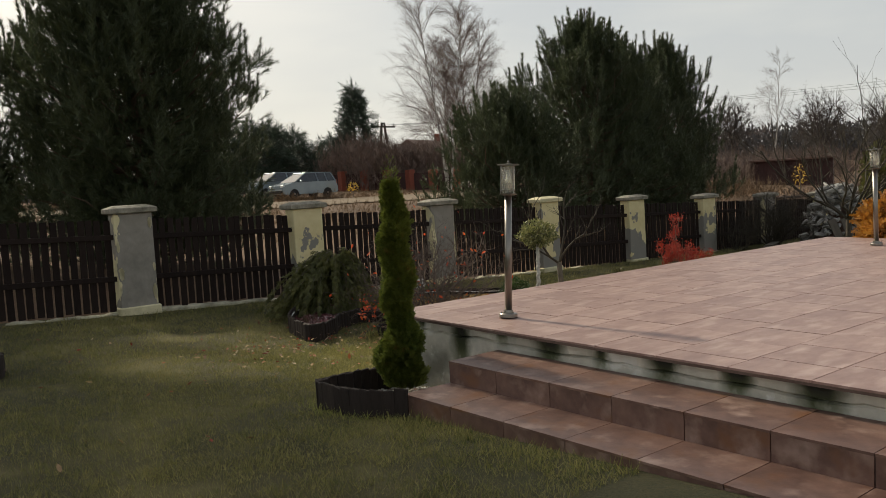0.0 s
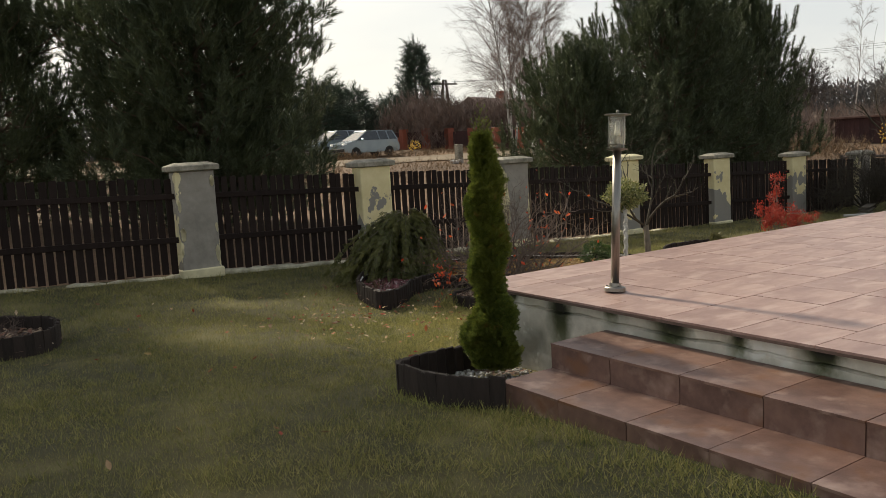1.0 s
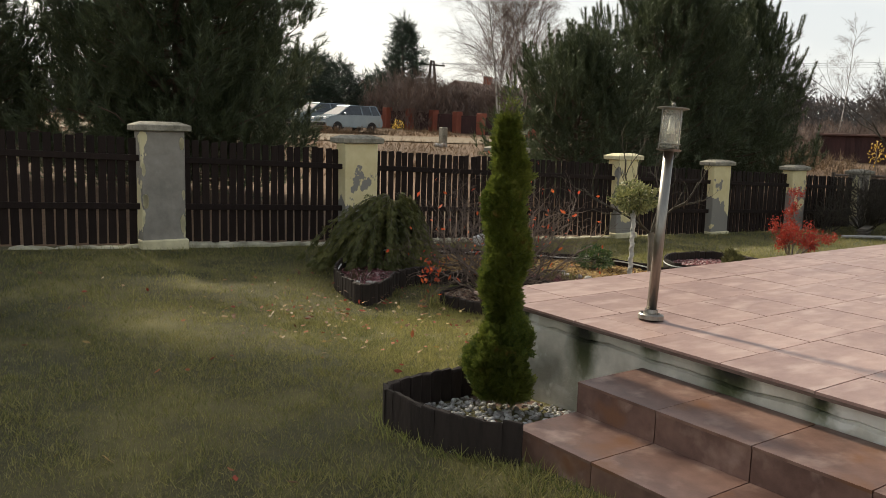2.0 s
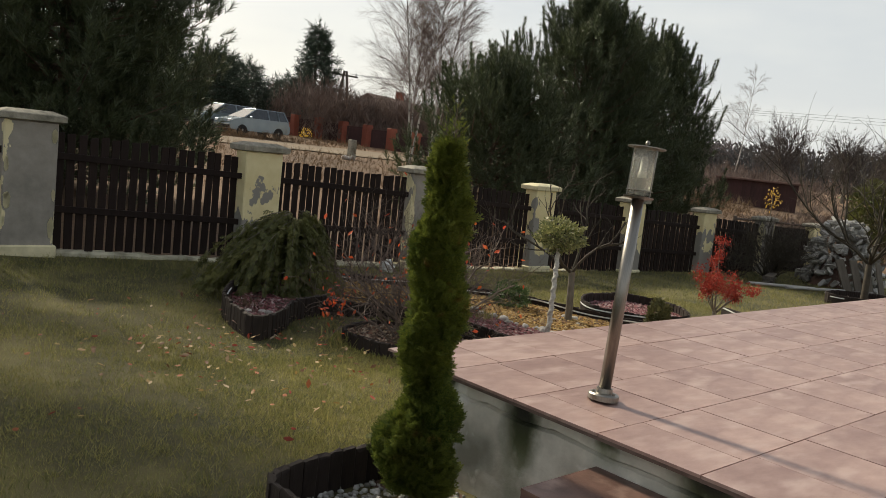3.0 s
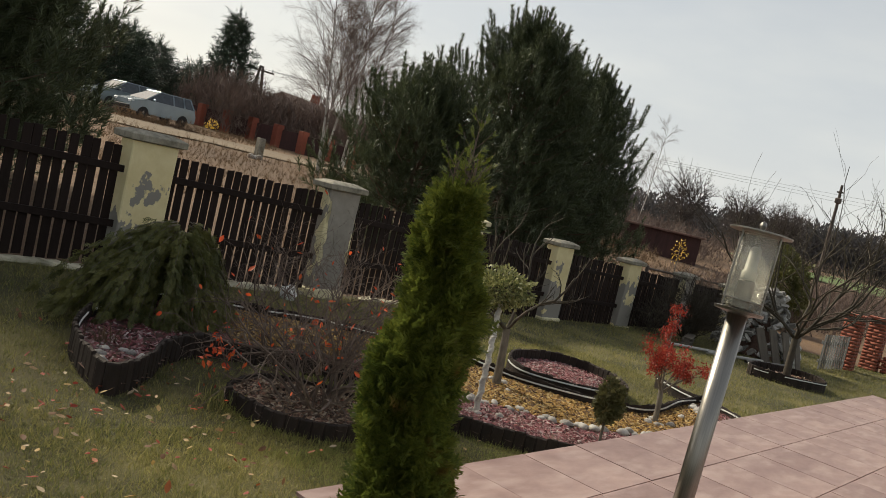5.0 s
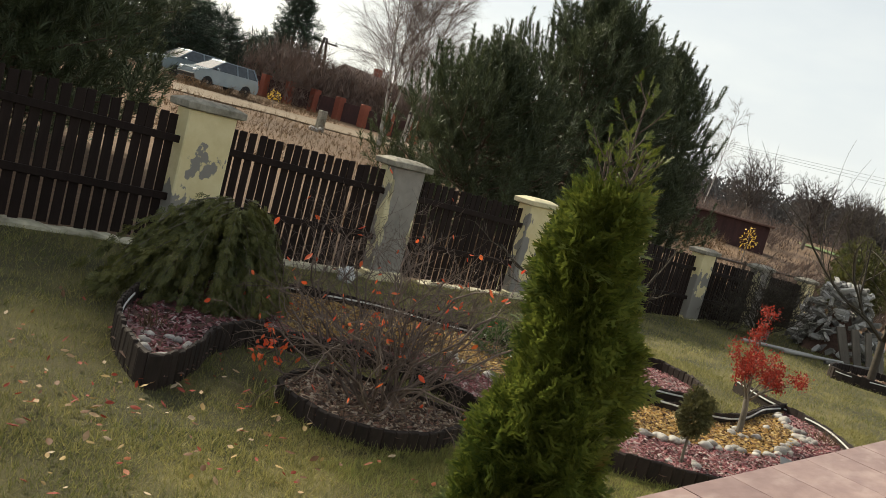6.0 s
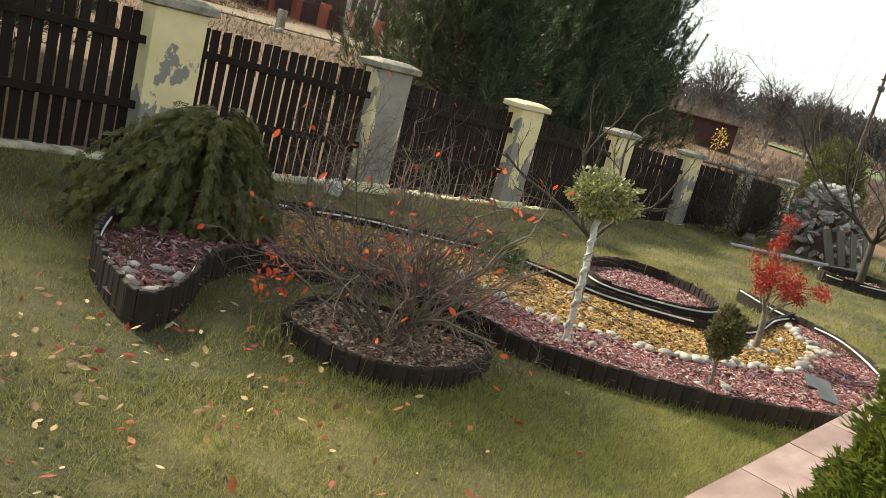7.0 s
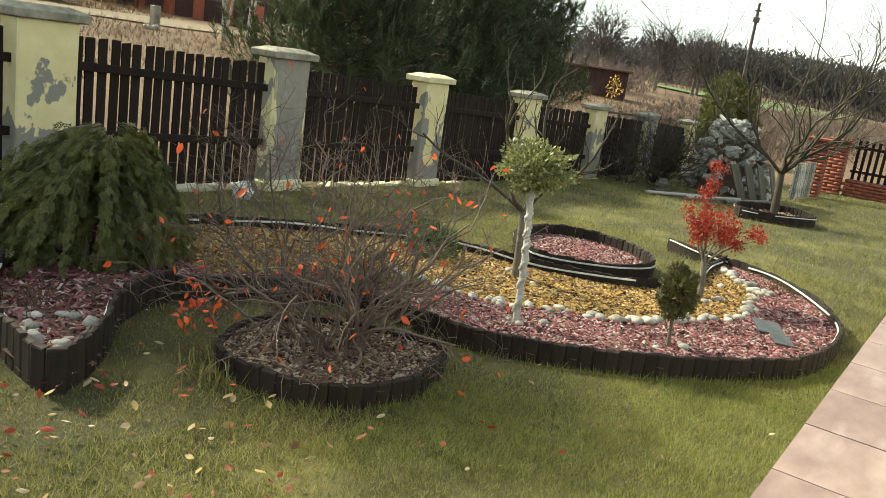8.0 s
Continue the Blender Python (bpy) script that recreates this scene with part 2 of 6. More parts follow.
FALLEN = flecks("fallen leaves", [(0.32, 0.05, 0.025), (0.55, 0.36, 0.2), (0.45, 0.14, 0.05), (0.66, 0.5, 0.33), (0.24, 0.12, 0.06), (0.48, 0.32, 0.12), (0.4, 0.06, 0.03)], 0.7, 0.2)
REDM = flecks("red bark mulch", [(0.27, 0.09, 0.09), (0.36, 0.17, 0.175), (0.14, 0.035, 0.04), (0.42, 0.25, 0.25), (0.3, 0.1, 0.115), (0.09, 0.04, 0.04), (0.22, 0.06, 0.07), (0.48, 0.38, 0.36)])
YELM = flecks("yellow bark mulch", [(0.4, 0.23, 0.055), (0.28, 0.15, 0.035), (0.46, 0.3, 0.09), (0.17, 0.085, 0.025), (0.36, 0.19, 0.04), (0.09, 0.045, 0.02), (0.5, 0.36, 0.16)])
BRNM = flecks("brown leaf mulch", [(0.2, 0.12, 0.075), (0.1, 0.055, 0.035), (0.42, 0.31, 0.21), (0.06, 0.035, 0.025), (0.3, 0.15, 0.1), (0.52, 0.42, 0.32), (0.15, 0.09, 0.06)])
BEDS = mat("bed soil", (0.05, 0.03, 0.022), (0.16, 0.09, 0.065), 30, 0.95, 0.6)
STONE = mat("pale field stone", (0.15, 0.135, 0.12), (0.56, 0.53, 0.49), 9, 0.75, 0.35, rand=0.9, big=3)
RUBB = mat("split pale logs and rubble", (0.05, 0.045, 0.036), (0.62, 0.6, 0.56), 9, 0.85, 0.4, rand=1.6, island=0.3)
PLANKG = mat("weathered plank", (0.055, 0.045, 0.036), (0.17, 0.145, 0.115), 14, 0.9, 0.4, rand=0.3, stretch=(1, 1, 0.2))
BRICK = mat("red brick", (0.19, 0.05, 0.03), (0.36, 0.11, 0.065), 12, 0.85, 0.4, rand=0.5)
MORTAR = mat("mortar", (0.1, 0.07, 0.06), (0.19, 0.14, 0.12), 20, 0.9, 0.3)
CARP = mat("silver blue car paint", (0.24, 0.29, 0.32), (0.3, 0.35, 0.38), 2, 0.25, 0, metal=0.5)
CARG = mat("car window", (0.02, 0.025, 0.03), (0.05, 0.06, 0.07), 2, 0.08, 0, spec=0.8)
RUBBER = mat("tyre rubber", (0.01, 0.01, 0.01), (0.03, 0.03, 0.03), 20, 0.8, 0.2)
SHEDW = mat("dark red boards", (0.03, 0.012, 0.011), (0.075, 0.03, 0.027), 9, 0.8, 0.3, stretch=(1, 1, 0.2), rand=0.3)
ROOFM = mat("brown roof tiles", (0.09, 0.05, 0.04), (0.17, 0.1, 0.08), 6, 0.8, 0.4)
WALLM = mat("pale house wall", (0.4, 0.33, 0.27), (0.55, 0.47, 0.4), 4, 0.9, 0.2)
WOODP = mat("grey pole timber", (0.04, 0.032, 0.028), (0.13, 0.105, 0.09), 12, 0.9, 0.4, stretch=(1, 1, 0.2))
WIRE = mat("dark wire", (0.03, 0.03, 0.03), (0.06, 0.06, 0.06), 5, 0.6, 0)
HAZET = mat("far wood", (0.06, 0.052, 0.05), (0.12, 0.1, 0.093), 1.5, 0.95, 0, island=0.3, big=0.3, trans=0.3)
# needles greyed and lifted: distance haze is mixed into the base colour
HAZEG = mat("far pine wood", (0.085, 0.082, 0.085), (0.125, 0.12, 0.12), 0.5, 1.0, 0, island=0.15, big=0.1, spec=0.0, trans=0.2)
CLOTH = mat("white wrap", (0.28, 0.26, 0.23), (0.62, 0.59, 0.54), 18, 0.85, 0.5, stretch=(1, 1, 3))
GREENF = mat("green meadow", (0.06, 0.11, 0.025), (0.14, 0.2, 0.05), 5, 0.9, 0.3, big=0.3)
SAND = mat("sandy track", (0.12, 0.086, 0.052), (0.22, 0.165, 0.105), 6, 0.95, 0.4, big=0.4)
SOCKET = mat("white lamp socket", (0.7, 0.69, 0.62), (0.85, 0.83, 0.76), 6, 0.4, 0)
# mostly transparent, with a quarter of pale glossy surface mixed in
GLASS = bpy.data.materials.new("dusty clear lamp glass")
GLASS.use_nodes = True
gn, gl = GLASS.node_tree.nodes, GLASS.node_tree.links
gb, clear, both = gn["Principled BSDF"], gn.new("ShaderNodeBsdfTransparent"), gn.new("ShaderNodeMixShader")
gb.inputs["Base Color"].default_value, gb.inputs["Roughness"].default_value = (0.72, 0.71, 0.66, 1), 0.12
clear.inputs[0].default_value = (0.94, 0.94, 0.9, 1)
both.inputs[0].default_value = 0.24
gl.new(clear.outputs[0], both.inputs[1])
gl.new(gb.outputs[0], both.inputs[2])
gl.new(both.outputs[0], gn["Material Output"].inputs[0])


# ---- building helpers ----
def mesh_np(name, V, F, material, smooth=False):
    """A mesh from arrays of vertices and triangles or quads."""
    V, F = np.asarray(V, float), np.asarray(F, int)
    me = bpy.data.meshes.new(name)
    k = F.shape[1]
    me.vertices.add(len(V))
    me.vertices.foreach_set("co", V.ravel())
    me.loops.add(F.size)
    me.loops.foreach_set("vertex_index", F.ravel())
    me.polygons.add(len(F))
    me.polygons.foreach_set("loop_start", np.arange(0, F.size, k))
    if smooth:
        me.polygons.foreach_set("use_smooth", np.ones(len(F), bool))
    me.update(calc_edges=True)
    me.materials.append(material)
    return me


def part_np(name, V, F, material, parent=None, label="", smooth=False):
    ob = new(name, mesh_np(name, V, F, material, smooth))
    ob.parent = parent
    return tagged(ob, label)


def part(name, bm, material, parent=None, label="", smooth=False):
    """Links a bmesh as one mesh object under a thing or a part."""
    me = bpy.data.meshes.new(name)
    if smooth:
        for f in bm.faces:
            f.smooth = True
    bm.to_mesh(me)
    bm.free()
    me.materials.append(material)
    ob = new(name, me)
    ob.parent = parent
    return tagged(ob, label)


def thing(name, place, label, category, group="", kind="", rz=0.0):
    ob = new(name)
    ob.matrix_world = pose(*place, 0, 0, rz)
    return tagged(ob, label, category, group, kind)


def box_bm(sx, sy, sz, at=(0, 0, 0), bevel=0.0, bm=None, turn=None):
    """A box with its base at z = at[2], with bevelled edges."""
    own = bmesh.new()
    bmesh.ops.create_cube(own, size=1)
    for v in own.verts:
        v.co = Vector((v.co.x * sx, v.co.y * sy, (v.co.z + 0.5) * sz))
    if bevel:
        bmesh.ops.bevel(own, geom=own.edges[:], offset=bevel, segments=1, affect="EDGES")
    bmesh.ops.transform(own, matrix=Matrix.Translation(at) @ (turn or Matrix()), verts=own.verts)
    if bm is None:
        return own
    me = bpy.data.meshes.new("tmp")
    own.to_mesh(me)
    own.free()
    bm.from_mesh(me)
    bpy.data.meshes.remove(me)
    return bm


def lathe_bm(profile, n=24, at=(0, 0, 0), bm=None):
    """Spins (radius, z) pairs round z."""
    bm = bm or bmesh.new()
    rings = []
    for r, z in profile:
        rings.append([bm.verts.new((at[0] + r * math.cos(2 * math.pi * i / n), at[1] + r * math.sin(2 * math.pi * i / n), at[2] + z)) for i in range(n)])
    for a, b in zip(rings, rings[1:]):
        for i in range(n):
            bm.faces.new((a[i], a[(i + 1) % n], b[(i + 1) % n], b[i]))
    if profile[0][0] > 0:
        bm.faces.new(rings[0][::-1])
    if profile[-1][0] > 0:
        bm.faces.new(rings[-1])
    bmesh.ops.remove_doubles(bm, verts=bm.verts, dist=1e-6)
    return bm


class Tubes:
    """Gathers tapered tubes along polylines into one mesh."""

    def __init__(self):
        self.v, self.f, self.n = [], [], 0

    def add(self, pts, r0, r1, sides=4):
        P = np.asarray(pts, float)
        m = len(P)
        T = np.gradient(P, axis=0)
        T /= np.linalg.norm(T, axis=1)[:, None] + 1e-9
        up = np.array((0.31, 0.17, 0.93)) if abs(T[0, 2]) < 0.9 else np.array((0.95, 0.2, 0.1))
        A = np.cross(T, up)
        A /= np.linalg.norm(A, axis=1)[:, None] + 1e-9
        B = np.cross(T, A)
        r = np.linspace(r0, r1, m)[:, None, None]
        ang = np.arange(sides) * 2 * np.pi / sides
        ring = P[:, None, :] + r * (np.cos(ang)[None, :, None] * A[:, None, :] + np.sin(ang)[None, :, None] * B[:, None, :])
        self.v.append(ring.reshape(-1, 3))
        i, j = np.meshgrid(np.arange(m - 1), np.arange(sides), indexing="ij")
        a, b = i * sides + j, i * sides + (j + 1) % sides
        self.f.append(self.n + np.stack([a, b, b + sides, a + sides], -1).reshape(-1, 4))
        self.n += m * sides

    def part(self, name, material, parent=None, label=""):
        return part_np(name, np.concatenate(self.v), np.concatenate(self.f), material, parent, label, True)


def frames(D, roll, scale):
    """Rotation-scale matrices (n, 3, 3) whose z axis lies along D."""
    D = np.asarray(D, float)
    D = D / (np.linalg.norm(D, axis=1)[:, None] + 1e-9)
    up = np.where(np.abs(D[:, 2:3]) < 0.95, np.array([[0.0, 0.0, 1.0]]), np.array([[1.0, 0.0, 0.0]]))
    A = np.cross(up, D)
    A /= np.linalg.norm(A, axis=1)[:, None] + 1e-9
    B = np.cross(D, A)
    c, s = np.cos(roll)[:, None], np.sin(roll)[:, None]
    X, Y = c * A + s * B, -s * A + c * B
    return np.stack([X, Y, D], -1) * np.asarray(scale, float)[:, None, None]


def strew(name, tv, tf, P, D, roll, scale, material, parent=None, label="", smooth=False):
    """One joined mesh of a small template set at every place P along D."""
    R = frames(D, np.asarray(roll, float), scale)
    V = np.einsum("nij,kj->nki", R, np.asarray(tv, float)) + np.asarray(P, float)[:, None, :]
    F = np.asarray(tf, int)[None] + (np.arange(len(P)) * len(tv))[:, None, None]
    return part_np(name, V.reshape(-1, 3), F.reshape(-1, F.shape[-1]), material, parent, label, smooth)


rng = np.random.default_rng(7)


def needle_tuft(n, length, spread, width, along):
    """Needles round a shoot of the given length: a bottle brush of thin triangles."""
    v, f = [], []
    g = np.random.default_rng(n)
    for i in range(n):
        z = along * (i + 0.5) / n
        a = i * 2.4
        d = np.array((math.cos(a) * spread, math.sin(a) * spread, 1.0))
        d *= length * g.uniform(0.8, 1.15) / np.linalg.norm(d)
        side = np.cross(d, g.normal(size=3))
        side *= width / (np.linalg.norm(side) + 1e-9)
        o = np.array((0, 0, z))
        f.append((len(v), len(v) + 1, len(v) + 2))
        v += [o - side, o + side, o + d]
    return v, f


def spray(depth=5, width=0.16):
    """A flat fan of scale leaves, as thuja and juniper carry: a spine with paired lobes."""
    v, f = [], []
    for i in range(depth):
        z = i / depth
        w = width * (1.1 - z * 0.75)
        for s in (-1, 1):
            f.append((len(v), len(v) + 1, len(v) + 2))
            v += [(0, 0, z), (s * w * 2.3, 0.03 * s, z + 0.38), (s * w * 0.35, 0, z + 0.42)]
    f.append((len(v), len(v) + 1, len(v) + 2))
    v += [(-0.05, 0, 0.0), (0.05, 0, 0.0), (0, 0, 1.2)]
    return v, f


def frond(pairs=6, lean=0.75):
    """A fern-like spray: a spine with paired side twigs, each of a few narrow lobes."""
    v, f = [], []

    def tri(a, b, w):
        a, b = np.array(a, float), np.array(b, float)
        s = np.cross(b - a, (0, 1, 0))
        s *= w / (np.linalg.norm(s) + 1e-9)
        f.append((len(v), len(v) + 1, len(v) + 2))
        v.extend([a - s, a + s, b])

    tri((0, 0, 0), (0, 0, 1.1), 0.03)
    for i in range(pairs):
        z = 0.12 + 0.8 * i / pairs
        ln = 0.5 * (1 - 0.62 * i / pairs)
        for s in (-1, 1):
            e = (s * ln * lean, 0.05 * s * ((i % 2) * 2 - 1), z + ln * 0.75)
            tri((0, 0, z), e, 0.045)
            m = (e[0] * 0.5, e[1] * 0.5, z + (e[2] - z) * 0.5)
            tri(m, (m[0] + s * ln * 0.1, m[1], m[2] + ln * 0.5), 0.04)
            tri(m, (m[0] + s * ln * 0.42, m[1], m[2] + ln * 0.12), 0.04)
    return v, f


LEAF = ([(0, 0, 0), (0.17, 0.07, 0.2), (0.25, 0.1, 0.5), (0.13, 0.12, 0.82), (0, 0.16, 1), (-0.13, 0.12, 0.82), (-0.25, 0.1, 0.5), (-0.17, 0.07, 0.2), (0, 0.0, 0.5)], [(0, 1, 2, 8), (2, 3, 4, 8), (4, 5, 6, 8), (6, 7, 0, 8)])


def grow(tubes, tips, start, way, length, radius, level, g, kids=4, bend=0.25, up=0.15, spread=0.8, shrink=0.6, thin=0.55, segs=5, sides=5, leaves=0, droop=0.0):
    """A limb that wanders and forks; tips collects ends for leaves."""
    P, d = [np.array(start, float)], np.array(way, float) / np.linalg.norm(way)
    for i in range(segs):
        d = d + g.normal(size=3) * bend * 0.5 + np.array((0, 0, up - droop * (i / segs)))
        d /= np.linalg.norm(d)
        P.append(P[-1] + d * length / segs)
    tubes.add(P, radius, radius * thin, max(3, sides))
    tips.append((P[-1], d))
    if leaves:
        tips.append((P[len(P) // 2], d))
    if level == 0:
        return
    for i in range(kids):
        at = 0.3 + 0.7 * (i + g.uniform(0, 1)) / kids
        k = min(segs - 1, int(at * segs))
        o = P[k] + (P[k + 1] - P[k]) * (at * segs - k if at * segs - k <= 1 else 1)
        side = np.cross(d, g.normal(size=3))
        side /= np.linalg.norm(side) + 1e-9
        w = (P[k + 1] - P[k]) / (length / segs) + side * spread * g.uniform(0.7, 1.3)
        grow(tubes, tips, o, w, length * shrink * g.uniform(0.7, 1.15), radius * (thin + (1 - thin) * (1 - at)) * 0.6, level - 1, g, kids, bend, up, spread, shrink, thin, max(3, segs - 1), sides - 1, leaves, droop)
CHIP = ([(-0.5, -0.2, 0), (0.5, -0.16, 0), (0.45, 0.2, 0.03), (-0.42, 0.17, 0.04), (-0.4, -0.1, 0.14), (0.4, -0.05, 0.15)],
        [(0, 1, 5), (0, 5, 4), (4, 5, 2), (4, 2, 3), (0, 4, 3), (1, 2, 5)])


# ---- ground ----
def ground(x, y):
    """Height of the land: lawn inside the fence, a slow rise beyond it."""
    x, y = np.asarray(x, float), np.asarray(y, float)
    a, b = np.clip(x, -4, 22), np.clip(y, -4, 11.5)
    z = 0.372 - 0.033 * a - 0.0389 * b + 0.00097 * a * a + 0.00365 * b * b - 0.00172 * a * b
    z = z + 0.12 * np.exp(-((x - 3) ** 2 + (y - 3.6) ** 2) / 4) - 0.08 * np.exp(-((x - 6.2) ** 2 + (y - 7.3) ** 2) / 6)
    z = z + 0.12 * np.exp(-((x - 3.2) ** 2 + (y - 1.0) ** 2) / 2.5) - 0.06 * np.exp(-((x - 8.8) ** 2 + (y - 6.8) ** 2) / 4)
    return z + 0.061 * np.clip(y - 11.8, 0, 33) + 0.012 * np.clip(y - 44.8, 0, 200)


def gz(x, y):
    return float(ground(x, y))


def lines(lo, hi, near_lo, near_hi, step):
    core = np.arange(near_lo, near_hi + step / 2, step)
    up, dn, s = [], [], step
    v = near_hi
    while v < hi:
        s *= 1.25
        v += s
        up.append(min(v, hi))
    s, v = step, near_lo
    while v > lo:
        s *= 1.25
        v -= s
        dn.append(max(v, lo))
    return np.array(dn[::-1] + list(core) + up)


gx, gy = lines(-900, 1200, -3, 25, 0.3), lines(-900, 1200, -3, 13.5, 0.3)
X, Y = np.meshgrid(gx, gy)
nz = np.array([[noise.noise((float(a) * 0.9, float(b) * 0.9, 3.1)) for a in gx] for b in gy])
Z = ground(X, Y) + nz * 0.015
nx = len(gx)
i, j = np.meshgrid(np.arange(len(gy) - 1), np.arange(nx - 1), indexing="ij")
q = i * nx + j
GF = np.stack([q, q + 1, q + nx + 1, q + nx], -1).reshape(-1, 4)
gob = part_np("ground", np.stack([X, Y, Z], -1).reshape(-1, 3), GF, SOIL, smooth=True)
gob.data.materials.append(FIELD)
cx = (gx[:-1] + gx[1:]) / 2
cy = (gy[:-1] + gy[1:]) / 2
CX, CY = np.meshgrid(cx, cy)
inside = (CX > -40) & (CX < 24.2) & (CY > -40) & (CY < 11.45)
gob.data.polygons.foreach_set("material_index", np.where(inside, 0, 1).ravel())
tagged(gob, "mown autumn lawn and dry rising field beyond the fence", "ground", kind="structure")


def sheet(name, x0, x1, y0, y1, lift, material, label, category, wob=0.0, n=24):
    """A patch that lies on the ground, with an uneven edge."""
    u, v = np.meshgrid(np.linspace(0, 1, n), np.linspace(0, 1, n))
    PX, PY = x0 + (x1 - x0) * u, y0 + (y1 - y0) * v
    PY = PY + wob * np.sin(PX * 0.35) + wob * 0.5 * np.sin(PX * 1.1 + 2)
    PZ = ground(PX, PY) + lift
    a, b = np.meshgrid(np.arange(n - 1), np.arange(n - 1), indexing="ij")
    k = a * n + b
    ob = part_np(name, np.stack([PX, PY, PZ], -1).reshape(-1, 3), np.stack([k, k + 1, k + n + 1, k + n], -1).reshape(-1, 4), material, smooth=True)
    return tagged(ob, label, category, kind="structure")


sheet("road", 4, 60, 33.5, 37.5, 0.05, SAND, "pale sandy track across the dry field", "road", 0.5, 40)
sheet("meadow", 90, 150, 24, 38, 0.15, GREENF, "far strip of green winter meadow", "meadow", 1.5)

# ---- patio ----
PX0, PX1, PY0, PY1, PZ = 3.97, 10.75, -3.6, 5.22, 0.70
TX, TY = 0.414, 0.433
wall = thing("patio", (0, 0, 0), "raised patio with cracked mossy concrete sides and pink stoneware tiles", "patio", kind="structure")
bm = bmesh.new()
nseg, zs = 160, [0.0, 0.2, 0.4, 0.5, 0.587, 0.597, 0.607, 0.64, 0.668]
for face in ("front", "back"):
    grid = []
    for k in range(nseg + 1):
        u = k / nseg
        col = []
        for z in zs:
            if face == "front":
                x, y = PX0 + 0.06, PY0 + (PY1 - PY0 - 0.06) * u
                o = 0.012 * noise.noise((y * 2.0, z * 3, 0.0)) + (0.012 * noise.noise((y * 6.0, 3, 1)) if z > 0.6 else 0)
                open_ = max(0.0, min(1.0, 0.9 + 1.4 * noise.noise((y * 1.1, 1, 0))))
                if z == 0.597:
                    o -= 0.03 * open_
                wave = 0.022 * noise.noise((y * 3.0, 2, 2)) + 0.012 * noise.noise((y * 11.0, 2, 2)) if 0.58 < z < 0.61 else 0
                col.append(bm.verts.new((x - o, y, z - 0.25 * (z == 0) + wave)))
            else:
                x, y = PX0 + 0.06 + (PX1 - PX0 - 0.12) * u, PY1 - 0.06
                col.append(bm.verts.new((x, y + 0.012 * noise.noise((x * 2.0, z * 3, 5.0)), z - 0.4 * (z == 0))))
        grid.append(col)
    for a, b in zip(grid, grid[1:]):
        for k in range(len(zs) - 1):
            bm.faces.new((a[k], b[k], b[k + 1], a[k + 1]))
bm2 = box_bm(PX1 - PX0 - 0.2, PY1 - PY0 - 0.2, 1.0, ((PX0 + PX1) / 2, (PY0 + PY1) / 2, -0.36), bm=bm)
bmesh.ops.remove_doubles(bm2, verts=bm2.verts, dist=1e-4)
part("concrete_wall", bm2, CONC, wall, "grey concrete wall with cracks and lime streaks")
part("screed", box_bm(PX1 - PX0 - 0.02, PY1 - PY0 - 0.02, 0.02, ((PX0 + PX1) / 2, (PY0 + PY1) / 2, 0.668)), GROUT, wall)
# ---- steps ----
SY1, SY0 = 4.0, -3.0
steps = thing("patio_steps", (0, 0, 0), "two low garden steps clad in brown stoneware tiles", "steps", kind="structure")
STEP = [(3.24, 0.412), (3.6, 0.552)]
for k, (sx, top) in enumerate(STEP):
    part("step_core", box_bm(4.0 - sx - 0.01, SY1 - SY0 - 0.02, top - 0.012 + 0.3, ((sx + 4.0) / 2, (SY0 + SY1) / 2, -0.3)), GROUT, steps)

# ---- lamps ----
def garden_lamp(x, y, z, lean, towards):
    t = thing("bollard_lamp", (0, 0, 0), "stainless steel bollard lamp with clear glass lantern on the tiles", "lamp", "bollard lamps on the patio")
    t.matrix_world = pose(x, y, z) @ pose(0, 0, 0, 0, 0, towards) @ pose(0, 0, 0, 0, lean, 0)
    part("base_flange", lathe_bm([(0.066, 0), (0.066, 0.022), (0.06, 0.028), (0.036, 0.03), (0.034, 0.05)], 32), STEEL, t, smooth=False)
    for a in range(3):
        part("bolt", lathe_bm([(0.007, 0), (0.007, 0.008), (0.004, 0.011)], 8, (0.05 * math.cos(a * 2.1 + 0.5), 0.05 * math.sin(a * 2.1 + 0.5), 0.028)), STEEL, t)
    part("pole", lathe_bm([(0.026, 0.03), (0.026, 0.868)], 32), STEEL, t, smooth=True)
    part("lantern_tray", lathe_bm([(0.026, 0.862), (0.062, 0.868), (0.064, 0.875), (0.026, 0.880)], 32), STEEL, t)
    part("glass_cylinder", lathe_bm([(0.049, 0.882), (0.049, 1.074), (0.046, 1.074), (0.046, 0.882)], 32), GLASS, t, "clear glass cylinder", True).visible_shadow = False
    part("lamp_holder", lathe_bm([(0.022, 0.88), (0.022, 0.95), (0.017, 0.955), (0.017, 0.975)], 16), STEEL, t)
    part("bulb", lathe_bm([(0.018, 0.95), (0.021, 0.975), (0.016, 0.98), (0.015, 1.035), (0.008, 1.045)], 16), SOCKET, t, "white energy saving bulb", True)
    for a in range(3):
        w = a * 2 * math.pi / 3 + 0.5
        part("guard_rod", lathe_bm([(0.0028, 0.872), (0.0028, 1.08)], 6, (0.055 * math.cos(w), 0.055 * math.sin(w), 0)), STEEL, t)
    part("guard_ring", lathe_bm([(0.05, 0.9), (0.056, 0.9), (0.056, 0.903), (0.05, 0.903)], 32), STEEL, t)
    part("lantern_lid", lathe_bm([(0.05, 1.076), (0.08, 1.079), (0.08, 1.083), (0.015, 1.089)], 32), STEEL, t)
    part("knob", lathe_bm([(0.006, 1.09), (0.01, 1.1), (0.006, 1.11)], 12), STEEL, t)
    return t


garden_lamp(4.345, 4.235, PZ, 4.1, 0)
